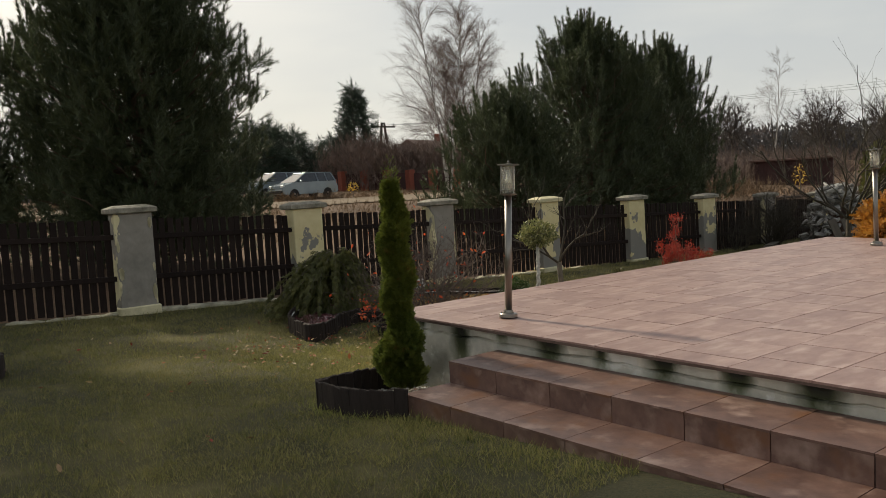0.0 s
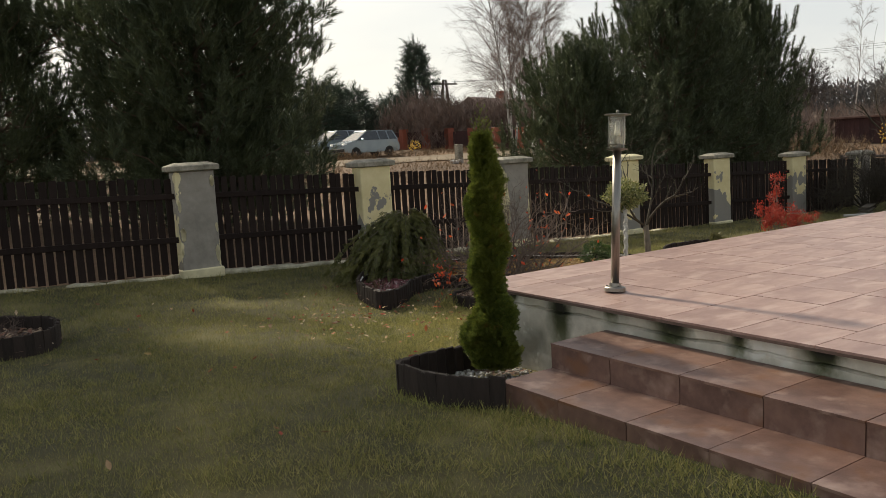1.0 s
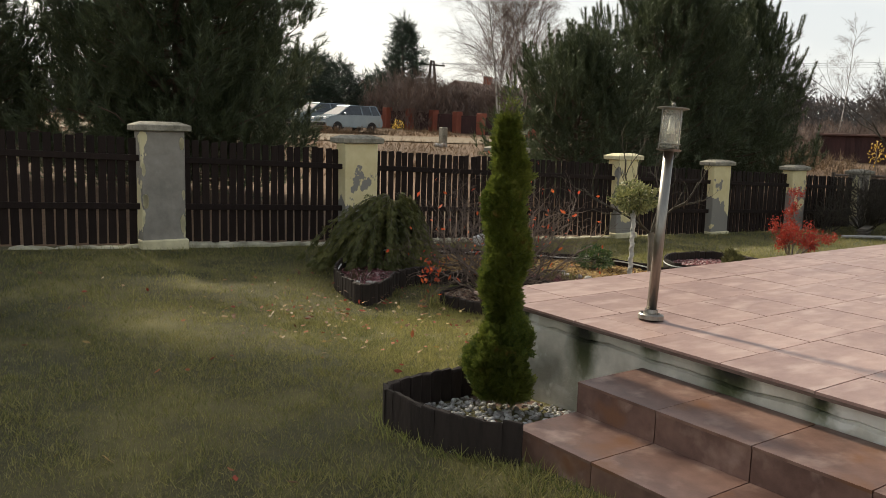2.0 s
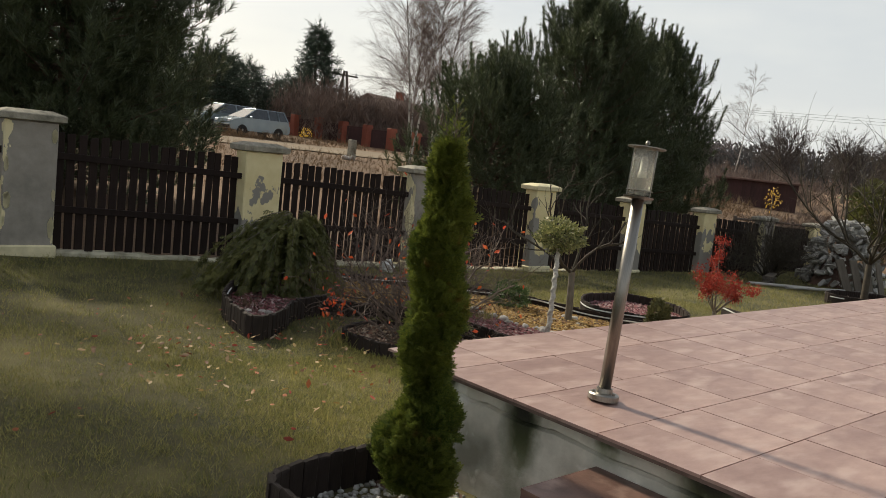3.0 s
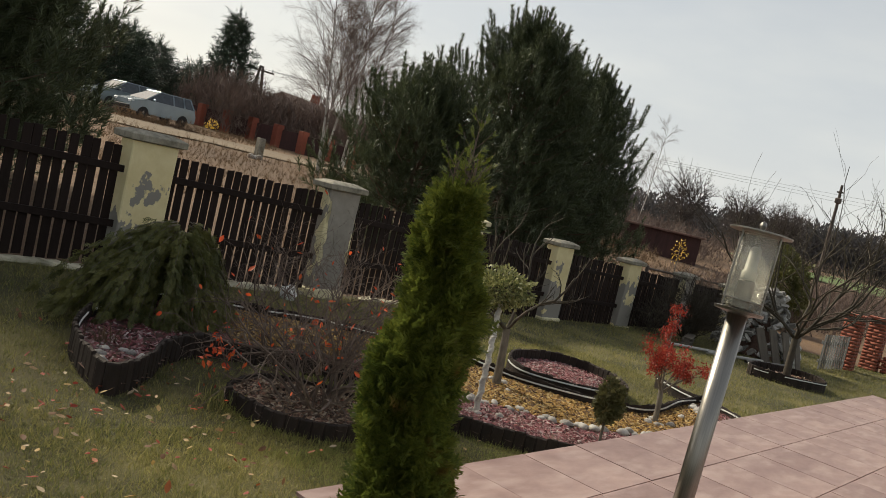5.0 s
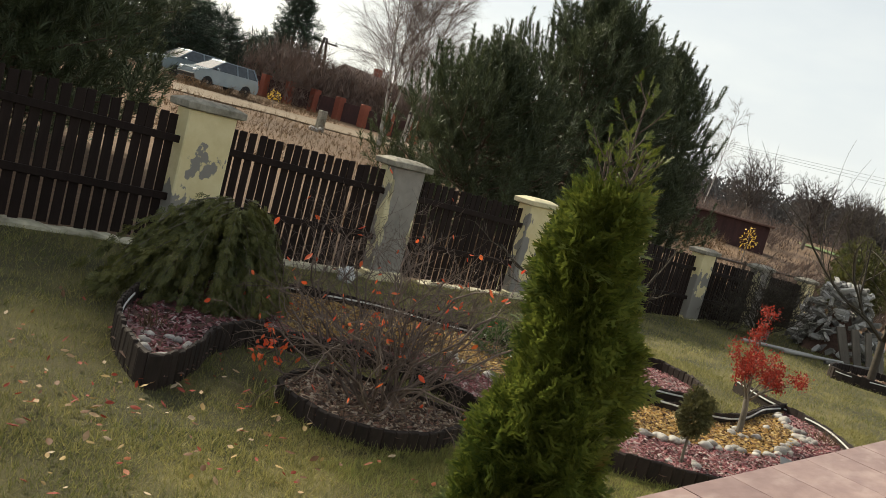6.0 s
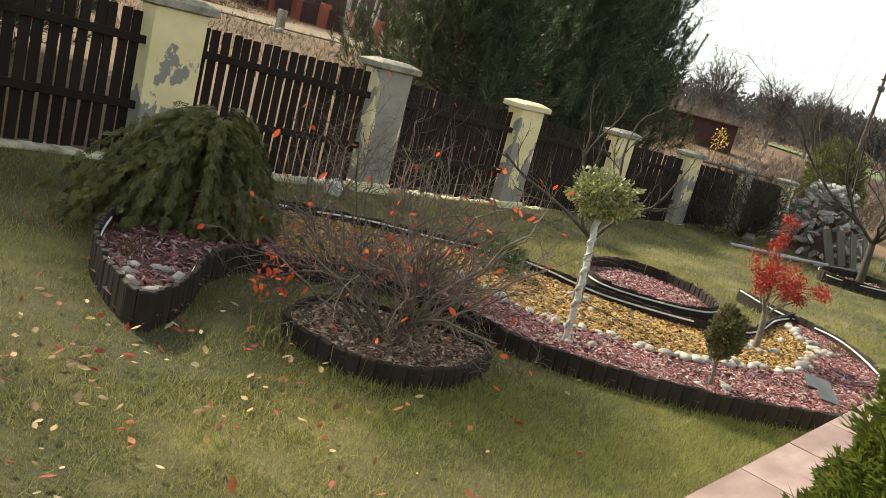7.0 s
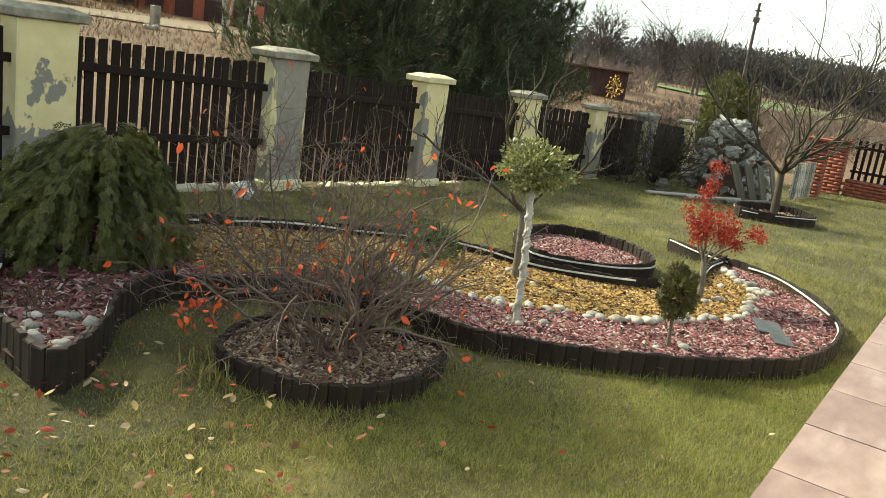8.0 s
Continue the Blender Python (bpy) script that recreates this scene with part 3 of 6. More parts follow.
garden_lamp(10.06, 4.21, PZ, 0.5, 40)

# ---- fence with rendered pillars ----
PIL_X = [4.08 + 2.63 * k for k in range(-1, 8)]
FY = 11.24


def foot(x):
    return 0.225 - 0.0395 * (x - 4.08)


def pillar(x, z, bare, cream, seed):
    t = thing("fence_pillar", (x, FY, z), "grey fence pillar bare of its yellow render" if bare else "pale yellow fence pillar with peeling render", "pillar", "rendered pillars of the garden fence", rz=random.Random(seed).uniform(-1.2, 1.2))
    bm = box_bm(0.5, 0.25, 1.28, (0, 0, 0.04), 0.012)
    bmesh.ops.subdivide_edges(bm, edges=[e for e in bm.edges if e.calc_length() > 0.2], cuts=9, use_grid_fill=True)
    for v in bm.verts:
        d = noise.noise(v.co * 4 + Vector((seed, 0, 0)))
        v.co += Vector((0.006 * d, 0.006 * noise.noise(v.co * 5 + Vector((0, seed, 0))), 0))
    part("shaft", bm, GREYR if bare else YELLOW, t)
    b = box_bm(0.55, 0.32, 0.24, (0, 0, -0.16), 0.015)
    part("plinth", b, CREAM, t)
    c = bmesh.new()
    rings = [(0.27, 1.318), (0.31, 1.33), (0.312, 1.385), (0.30, 1.395), (0.2, 1.43), (0.0, 1.435)]
    prev = None
    for r, h in rings[:-1]:
        vs = [c.verts.new((sx * r + 0.004 * noise.noise((sx, h * 9, seed)), sy * (r - 0.13), h)) for sx, sy in ((-1, -1), (1, -1), (1, 1), (-1, 1))]
        if prev:
            for k in range(4):
                c.faces.new((prev[k], prev[(k + 1) % 4], vs[(k + 1) % 4], vs[k]))
        else:
            c.faces.new(vs[::-1])
        prev = vs
    c.faces.new(prev)
    part("cap", c, CREAM if cream else CAPM, t, "cream cap" if cream else "weathered concrete cap")
    # loose flakes of render on the edges of the bare shafts
    g = random.Random(seed + 3)
    if bare:
        for k in range(7):
            sx = g.choice((-1, 1))
            z0 = g.uniform(0.05, 1.2)
            w, h = g.uniform(0.03, 0.09), g.uniform(0.05, 0.16)
            fb = bmesh.new()
            m = 9
            vs = [fb.verts.new((sx * (0.25 - w * 0.5) + w * 0.5 * math.cos(a * 2 * math.pi / m) * g.uniform(0.7, 1.0), -0.131, z0 + h * math.sin(a * 2 * math.pi / m) * g.uniform(0.7, 1.0))) for a in range(m)]
            fb.faces.new(vs)
            bmesh.ops.solidify(fb, geom=fb.faces[:], thickness=0.008)
            part("render_flake", fb, CREAM, t)
    return t


for k, x in enumerate(PIL_X):
    pillar(x, foot(x), k in (1, 3, 7), k == 4, k * 11 + 2)

KERBM = mat("dirty lime kerb", (0.2, 0.185, 0.13), (0.58, 0.54, 0.4), 6, 0.95, 0.5, big=3)
slat_meshes = []
for k in range(4):
    g = random.Random(k)
    bm = box_bm(0.085, 0.018, 1.2, (0, 0, -0.05), 0.004)
    top = max(v.co.z for v in bm.verts)
    for v in bm.verts:
        if v.co.z > top - 0.01:
            v.co.z += 0.02 * g.uniform(-1, 1) * (1 if v.co.x > 0 else 0.4)
    me = bpy.data.meshes.new("slat")
    bm.to_mesh(me)
    bm.free()
    me.materials.append(DARKW)
    slat_meshes.append(me)

for k in range(len(PIL_X) - 1):
    xa, xb = PIL_X[k] + 0.25, PIL_X[k + 1] - 0.25
    t = thing("fence_panel", (xa, FY, foot(xa)), "dark brown picket fence panel between rendered pillars", "fence", "picket panels of the garden fence")
    slope = (foot(xb) - foot(xa)) / (xb - xa)
    for h in (0.42, 0.97):
        bm = box_bm(xb - xa + 0.06, 0.035, 0.07, (0, 0, 0), 0.004)
        for v in bm.verts:
            v.co.z += slope * v.co.x
        rail = part("rail", bm, DARKW, t)
        rail.location = ((xb - xa) / 2, -0.03, h + slope * (xb - xa) / 2)
    n = 19
    g = random.Random(k)
    for s in range(n):
        x = 0.07 + (xb - xa - 0.14) * s / (n - 1)
        ob = new("slat", slat_meshes[g.randrange(4)])
        ob.parent = t
        ob.location = (x + g.uniform(-0.006, 0.006), 0.0, 0.08 + slope * x + g.uniform(-0.012, 0.012))
        ob.rotation_euler = (g.uniform(-0.01, 0.01), g.uniform(-0.012, 0.012), g.uniform(-0.05, 0.05))
    # low broken concrete kerb under the panel
    bm = bmesh.new()
    m = 26
    prev = None
    for s in range(m + 1):
        x = (xb - xa) * s / m
        h = 0.0 + 0.045 * noise.noise((x * 2.3 + k * 5, 0.3, 0)) + 0.02 * noise.noise((x * 9 + k * 3, 1.3, 0)) + slope * x
        w = 0.06 + 0.06 * noise.noise((x * 1.9, k * 3.0, 2))
        row = [bm.verts.new(p) for p in ((x, -w, -0.2 + slope * x), (x, -w, h - 0.02), (x, -w + 0.03, h), (x, 0.12, h), (x, 0.12, -0.2 + slope * x))]
        if prev:
            for c in range(4):
                bm.faces.new((prev[c], row[c], row[c + 1], prev[c + 1]))
        prev = row
    kb = part("kerb", bm, KERBM, None)
    kb.matrix_world = Matrix.Translation((xa, FY, foot(xa)))
    tagged(kb, "low cracked cream concrete kerb under the fence", "kerb", kind="structure")

# brick pillars, low brick wall and pickets where the fence turns
BRK = mesh_np("brick", *(lambda b: (np.array([v.co[:] for v in b.verts]), np.array([[v.index for v in f.verts] for f in b.faces])))(box_bm(0.245, 0.118, 0.064)), BRICK)


def brick_pillar(x, y, h, w):
    z = gz(x, y)
    t = thing("brick_pillar", (x, y, z), "red brick gate pillar with pale joints and a brick cap", "pillar", "brick gate pillars")
    part("mortar_core", box_bm(w - 0.012, w - 0.012, h + 0.1, (0, 0, -0.1)), MORTAR, t)
    for c in range(int(h / 0.076)):
        for s in range(4):
            ob = new("brick", BRK)
            ob.parent = t
            ob.matrix_local = pose(0, 0, c * 0.076, 0, 0, s * 90) @ pose(-0.062 if c % 2 else 0.062, -(w / 2 - 0.06), 0)
    part("cap", box_bm(w + 0.1, w + 0.1, 0.07, (0, 0, h), 0.012), BRICK, t)


brick_pillar(22.6, 8.35, 1.2, 0.37)
brick_pillar(24.2, 8.2, 1.2, 0.37)
lw = thing("brick_wall", (24.3, 3.6, gz(24.3, 6) - 0.05), "low red brick wall under a dark picket fence", "wall", kind="structure")
part("wall_core", box_bm(0.22, 8.6, 0.4), MORTAR, lw)
for c in range(5):
    for s in range(34):
        ob = new("brick", BRK)
        ob.parent = lw
        ob.matrix_local = pose(-0.075, -4.2 + s * 0.255 + (0.12 if c % 2 else 0), 0.01 + c * 0.078, 0, 0, 90)
pf = thing("picket_fence", (24.3, 3.6, gz(24.3, 6) + 0.35), "dark picket fence on the low brick wall", "fence")
for h in (0.15, 0.7):
    part("rail", box_bm(0.035, 8.6, 0.06, (0, 0, h)), DARKW, pf)
for s in range(62):
    ob = new("picket", slat_meshes[s % 4])
    ob.parent = pf
    ob.matrix_local = pose(-0.03, -4.2 + s * 0.138, 0.03, 0, 0, 90) @ Matrix.Diagonal((0.8, 1, 0.75, 1))

# ---- planting beds ----
def smooth_line(pts, n=8, closed=False):
    """Catmull-Rom through the points."""
    P = [np.array(p, float) for p in pts]
    out = []
    m = len(P)
    for k in range(m if closed else m - 1):
        p0 = P[k - 1] if closed or k else P[0]
        p1, p2 = P[k], P[(k + 1) % m]
        p3 = P[(k + 2) % m] if closed or k + 2 < m else P[-1]
        for s in range(n):
            t = s / n
            out.append(0.5 * (2 * p1 + (p2 - p0) * t + (2 * p0 - 5 * p1 + 4 * p2 - p3) * t * t + (3 * p1 - p0 - 3 * p2 + p3) * t ** 3))
    if not closed:
        out.append(P[-1])
    return np.array(out)


def resample(L, step):
    d = np.r_[0, np.cumsum(np.linalg.norm(np.diff(L, axis=0), axis=1))]
    s = np.arange(0, d[-1], step)
    return np.stack([np.interp(s, d, L[:, 0]), np.interp(s, d, L[:, 1])], -1)


pali_meshes = []
for k in range(4):
    g = random.Random(k + 40)
    bm = bmesh.new()
    prof = [(-0.043, 0.014), (-0.041, -0.010), (-0.03, -0.017), (0.03, -0.017), (0.041, -0.010), (0.043, 0.014)]
    lo = [bm.verts.new((x, y, -0.25)) for x, y in prof]
    hi = [bm.verts.new((x * 0.97, y, 0.17 + g.uniform(-0.01, 0.01))) for x, y in prof]
    tp = [bm.verts.new((x * 0.93, y * 0.8, 0.176 + g.uniform(-0.008, 0.008))) for x, y in prof]
    for r0, r1 in ((lo, hi), (hi, tp)):
        for a in range(6):
            bm.faces.new((r0[a], r0[(a + 1) % 6], r1[(a + 1) % 6], r1[a]))
    bm.faces.new(tp)
    me = bpy.data.meshes.new("palisade_log")
    bm.to_mesh(me)
    bm.free()
    me.materials.append(PALI)
    pali_meshes.append(me)


def edging(L, label, lift=0.0, strip=True, seed=1, tall=1.0):
    """Short dark palisade logs set side by side along a line, with a pale strip inside."""
    t = thing("bed_edging", (float(L[0][0]), float(L[0][1]), gz(*L[0])), label, "edging", "palisade edgings of the beds")
    o = t.matrix_world.translation.copy()
    g = random.Random(seed)
    R = resample(L, 0.082)
    for k in range(len(R)):
        d = R[min(k + 1, len(R) - 1)] - R[max(k - 1, 0)]
        ob = new("palisade_log", pali_meshes[g.randrange(4)])
        ob.parent = t
        ob.matrix_local = pose(R[k][0] - o.x, R[k][1] - o.y, gz(*R[k]) - o.z + lift + g.uniform(-0.007, 0.007), g.uniform(-1.5, 1.5), g.uniform(-0.8, 0.8), math.degrees(math.atan2(d[1], d[0]))) @ Matrix.Diagonal((1, 1, tall, 1))
    if strip:
        bm = bmesh.new()
        prev = None
        D = np.gradient(R, axis=0)
        D /= np.linalg.norm(D, axis=1)[:, None] + 1e-9
        N = np.stack([-D[:, 1], D[:, 0]], -1)
        for k in range(len(R)):
            z = gz(*R[k]) - o.z + lift + 0.135 * tall + 0.012 * math.sin(k * 0.35 + seed)
            row = [bm.verts.new((R[k][0] + N[k][0] * w - o.x, R[k][1] + N[k][1] * w - o.y, z + h)) for w, h in ((0.018, 0), (0.018, 0.014), (0.026, 0.014), (0.026, 0))]
            if prev and k % 23 > 2:
                for c in range(3):
                    bm.faces.new((prev[c], row[c], row[c + 1], prev[c + 1]))
            prev = row
        part("edge_strip", bm, WHITE, t, "pale plastic strip along the logs")
    return t


def within(P, L):
    """Which of the points lie inside the outline."""
    x, y = P[:, 0], P[:, 1]
    ins = np.zeros(len(P), bool)
    for a, b in zip(L, np.roll(L, -1, axis=0)):
        cond = (a[1] > y) != (b[1] > y)
        with np.errstate(divide="ignore", invalid="ignore"):
            xi = (b[0] - a[0]) * (y - a[1]) / (b[1] - a[1]) + a[0]
        ins ^= cond & (x < xi)
    return ins


def bed(name, L, lift, label):
    """The soil inside an outline, in small cells that follow the ground."""
    s = 0.07
    lo, hi = L.min(0), L.max(0)
    bx, by = np.arange(lo[0], hi[0] + s, s), np.arange(lo[1], hi[1] + s, s)
    U, W = np.meshgrid(bx, by)
    n = len(bx)
    a, b = np.meshgrid(np.arange(len(by) - 1), np.arange(n - 1), indexing="ij")
    k = (a * n + b).ravel()
    C = np.stack([(U[:-1, :-1] + s / 2).ravel(), (W[:-1, :-1] + s / 2).ravel()], -1)
    k = k[within(C, L)]
    H = ground(U, W) + lift + 0.012 * np.sin(U * 9 + 2 * np.sin(W * 5)) * np.sin(W * 8 + 1)
    ob = part_np(name, np.stack([U, W, H], -1).reshape(-1, 3), np.stack([k, k + 1, k + n + 1, k + n], -1), BEDS, smooth=True)
    return tagged(ob, label, "bed", kind="structure")


def points_in(L, n, g):
    lo, hi = L.min(0), L.max(0)
    P = g.uniform(lo, hi, (n * 3, 2))
    return P[within(P, L)][:n]


def chips(name, P, lift, size, material, label, category="mulch"):
    g = np.random.default_rng(len(P))
    n = len(P)
    D = np.stack([g.normal(0, 0.45, n), g.normal(0, 0.45, n), np.ones(n)], -1)
    ob = strew(name, *CHIP, np.c_[P, ground(P[:, 0], P[:, 1]) + lift + g.uniform(0, 0.012, n)], D, g.uniform(0, 6.3, n), g.uniform(0.6, 1.4, n) * size, material)
    return tagged(ob, label, category, kind="stuff")


FRONT = [(6.11, 8.75), (6.6, 8.55), (7.0, 8.25), (7.16, 7.9), (7.13, 7.6), (7.15, 7.35), (7.24, 7.12), (7.41, 6.83), (7.63, 6.55), (7.87, 6.29), (8.17, 6.03), (8.5, 5.78), (8.85, 5.66), (9.2, 5.62)]
TIP = [(9.2, 5.62), (9.8, 5.66), (10.53, 5.93), (11.0, 6.25), (11.42, 6.68), (11.57, 7.05)]
SPUR = [(11.57, 7.05), (11.7, 7.42), (11.93, 7.77)]
BACK = [(11.57, 7.05), (10.95, 7.02), (10.33, 6.94), (9.94, 7.0), (9.73, 7.15), (9.5, 7.4), (9.33, 7.76), (9.2, 8.1), (9.12, 8.45), (8.97, 8.75), (8.7, 9.1), (8.28, 9.38), (7.84, 9.62), (7.4, 9.83), (7.0, 9.98), (6.5, 10.05), (5.9, 9.8), (5.4, 9.32)]
APART = [(5.4, 9.32), (5.17, 9.02), (5.0, 8.72), (4.88, 8.34), (4.83, 8.0), (4.87, 7.91)]
APART2 = [(4.87, 7.91), (5.07, 8.03), (5.32, 8.25), (5.54, 8.49), (5.79, 8.65), (6.11, 8.75)]
lf, lt, ls, lb, la, la2 = (smooth_line(p) for p in (FRONT, TIP, SPUR, BACK, APART, APART2))
main = np.concatenate([lf[:-1], lt[:-1], lb[:-1], la[:-1], la2[:-1]])
bed("mulch_bed", main, 0.065, "long curved garden bed with red and yellow bark mulch")
edging(np.concatenate([lf[:-1], lt[:-1], ls]), "dark palisade log edging curving round the front of the long bed", seed=3, tall=0.85)
edging(lb, "dark palisade log edging with a pale strip behind the long bed", seed=5, tall=0.9)
edging(np.concatenate([la[:-1], la2]), "dark palisade log edging round the pointed end under the juniper", seed=9, tall=1.1)
BL = smooth_line([(5.68, 7.86), (5.62, 7.6), (5.66, 7.38), (5.8, 7.18), (6.08, 7.08), (6.4, 7.1), (6.76, 7.25), (6.74, 7.5), (6.5, 7.9), (6.1, 8.08)], closed=True)
bed("bush_bed", BL, 0.075, "rounded bed of brown leaf mulch under the bare bush")
edging(np.concatenate([BL, BL[:1]]), "dark palisade log edging round the bare bush", seed=13, strip=False, tall=0.68)
OV = smooth_line([(10.35, 8.7), (10.83, 8.6), (11.0, 8.25), (10.9, 7.83), (10.6, 7.5), (10.35, 7.37), (10.07, 7.4), (9.78, 7.55), (9.58, 7.85), (9.55, 8.2), (9.85, 8.55)], closed=True)
bed("oval_bed", OV, 0.06, "small oval bed of red bark mulch in the lawn")
edging(np.concatenate([OV, OV[:1]]), "dark palisade log edging round the oval bed", seed=15)
TH = smooth_line([(3.16, 3.94), (3.06, 4.12), (3.01, 4.36), (3.03, 4.68), (3.14, 4.82), (3.38, 4.9), (3.7, 4.97), (3.99, 5.0)])
bed("thuja_bed", np.concatenate([TH, [(4.0, 3.98)]]), 0.0, "white pebble bed between the steps and the patio wall")
edging(TH, "dark palisade log edging round the spiral thuja beside the steps", seed=17, strip=False)
AP = smooth_line([(16.4, 8.2), (17.2, 8.4), (17.8, 8.0), (17.7, 7.5), (17.0, 7.2), (16.5, 7.5)], closed=True)
bed("tree_bed", AP, 0.05, "small bed round the apple tree")
edging(np.concatenate([AP, AP[:1]]), "dark palisade log edging round the apple tree", seed=19)
LP = smooth_line([(1.83, 8.2), (1.66, 7.82), (1.2, 7.7), (0.8, 8.1), (0.9, 8.6), (1.4, 8.75), (1.78, 8.5)], closed=True)
bed("round_bed", LP, 0.06, "small round bed with low plants in the lawn")
edging(np.concatenate([LP, LP[:1]]), "dark palisade log edging round a small bed in the lawn", seed=21, strip=False)
STL = smooth_line([(7.9, 8.5), (7.92, 8.1), (7.98, 7.8), (8.1, 7.55), (8.25, 7.4), (8.4, 7.2), (8.5, 6.96), (8.75, 6.76), (9.1, 6.6), (9.38, 6.42), (9.8, 6.36), (10.4, 6.44), (10.8, 6.62), (11.2, 6.93)])
yel = np.concatenate([[(6.5, 8.9), (7.1, 8.75)], STL, lb[: len(lb) * 7 // 8]])
g7 = np.random.default_rng(70)
Pm = points_in(main, 44000, g7)
iy = within(Pm, yel)
west = Pm[:, 0] < 6.1
chips("yellow_mulch", Pm[iy & ~west], 0.067, 0.044, YELM, "yellow bark chips inside the row of stones")
chips("red_mulch", Pm[~iy & ~west], 0.067, 0.034, REDM, "red bark chips between stones and edging")
chips("red_mulch", Pm[west][::2], 0.067, 0.036, REDM, "red bark chips and dry stalks below the juniper")
chips("red_mulch", points_in(OV, 4500, g7), 0.062, 0.038, REDM, "red bark chips in the oval bed")
chips("leaf_mulch", points_in(BL, 5500, g7), 0.077, 0.038, BRNM, "brown leaf litter under the bare bush")
chips("leaf_mulch", points_in(AP, 500, g7), 0.055, 0.06, BRNM, "brown litter round the apple tree")
chips("leaf_mulch", points_in(LP, 500, g7), 0.062, 0.06, BRNM, "brown litter in the small round bed")
pb = bmesh.new()
bmesh.ops.create_icosphere(pb, subdivisions=1, radius=1)
PEB = ([(v.co.x, v.co.y * 0.8, v.co.z * 0.6) for v in pb.verts], [[v.index for v in f.verts] for f in pb.faces])
pb.free()
Q = points_in(np.concatenate([TH, [(4.0, 3.98)]]), 900, g7)
tagged(strew("white_pebbles", *PEB, np.c_[Q, ground(Q[:, 0], Q[:, 1]) + 0.008], np.c_[g7.normal(0, 0.3, (len(Q), 2)), np.ones(len(Q))], g7.uniform(0, 6.3, len(Q)), g7.uniform(0.008, 0.022, len(Q)), flecks("white pebble", [(0.6, 0.58, 0.54), (0.45, 0.43, 0.4), (0.3, 0.28, 0.25), (0.7, 0.68, 0.65)], 0.7), smooth=True), "white pebbles round the thuja", "pebbles", kind="stuff")

stone_meshes = []
for k in range(5):
    bm = bmesh.new()
    bmesh.ops.create_icosphere(bm, subdivisions=2, radius=1)
    for v in bm.verts:
        v.co *= 1 + 0.3 * noise.noise(v.co * 1.3 + Vector((k * 7.1, 0, 0)))
        v.co = Vector((v.co.x, v.co.y * 0.8, v.co.z * 0.62))
    for f in bm.faces:
        f.smooth = True
    me = bpy.data.meshes.new("stone")
    bm.to_mesh(me)
    bm.free()
    me.materials.append(STONE)
    stone_meshes.append(me)


def stone(x, y, r, g, lift=0.065, group="row of pale stones in the bed"):
    ob = new("stone", stone_meshes[g.randrange(5)])
    ob.matrix_world = pose(x, y, gz(x, y) + lift + r * 0.35, g.uniform(-12, 12), g.uniform(-12, 12), g.uniform(0, 360)) @ Matrix.Diagonal((r, r, r, 1))
    return tagged(ob, "pale rounded field stone lying on the mulch", "stone", group)


g = random.Random(5)
for p in resample(STL, 0.075):
    stone(p[0] + g.uniform(-0.05, 0.05), p[1] + g.uniform(-0.05, 0.05), g.uniform(0.03, 0.064), g)
for c, n, rad in (((8.29, 6.47), 4, 0.14), ((8.85, 7.95), 6, 0.2), ((9.88, 6.74), 8, 0.16), ((7.8, 7.25), 4, 0.14), ((5.16, 8.4), 14, 0.22), ((10.6, 6.6), 6, 0.25)):
    for _ in range(n):
        a, r = g.uniform(0, 6.3), rad * g.uniform(0.5, 1.1)
        stone(c[0] + r * math.cos(a), c[1] + r * math.sin(a), g.uniform(0.025, 0.055), g, group="loose stones round the plants")

for x, y, w in ((9.45, 6.1, 0.2), (9.17, 5.94, 0.14)):
    sl = part("slate", box_bm(w * 1.5, w, 0.015, (0, 0, 0), 0.003), mat("dark slate", (0.03, 0.033, 0.037), (0.09, 0.095, 0.1), 9, 0.5, 0.2))
    sl.matrix_world = pose(x, y, gz(x, y) + 0.085, 4, -3, 25)
    tagged(sl, "flat dark grey slate lying on the red mulch", "slate", "slates on the mulch")

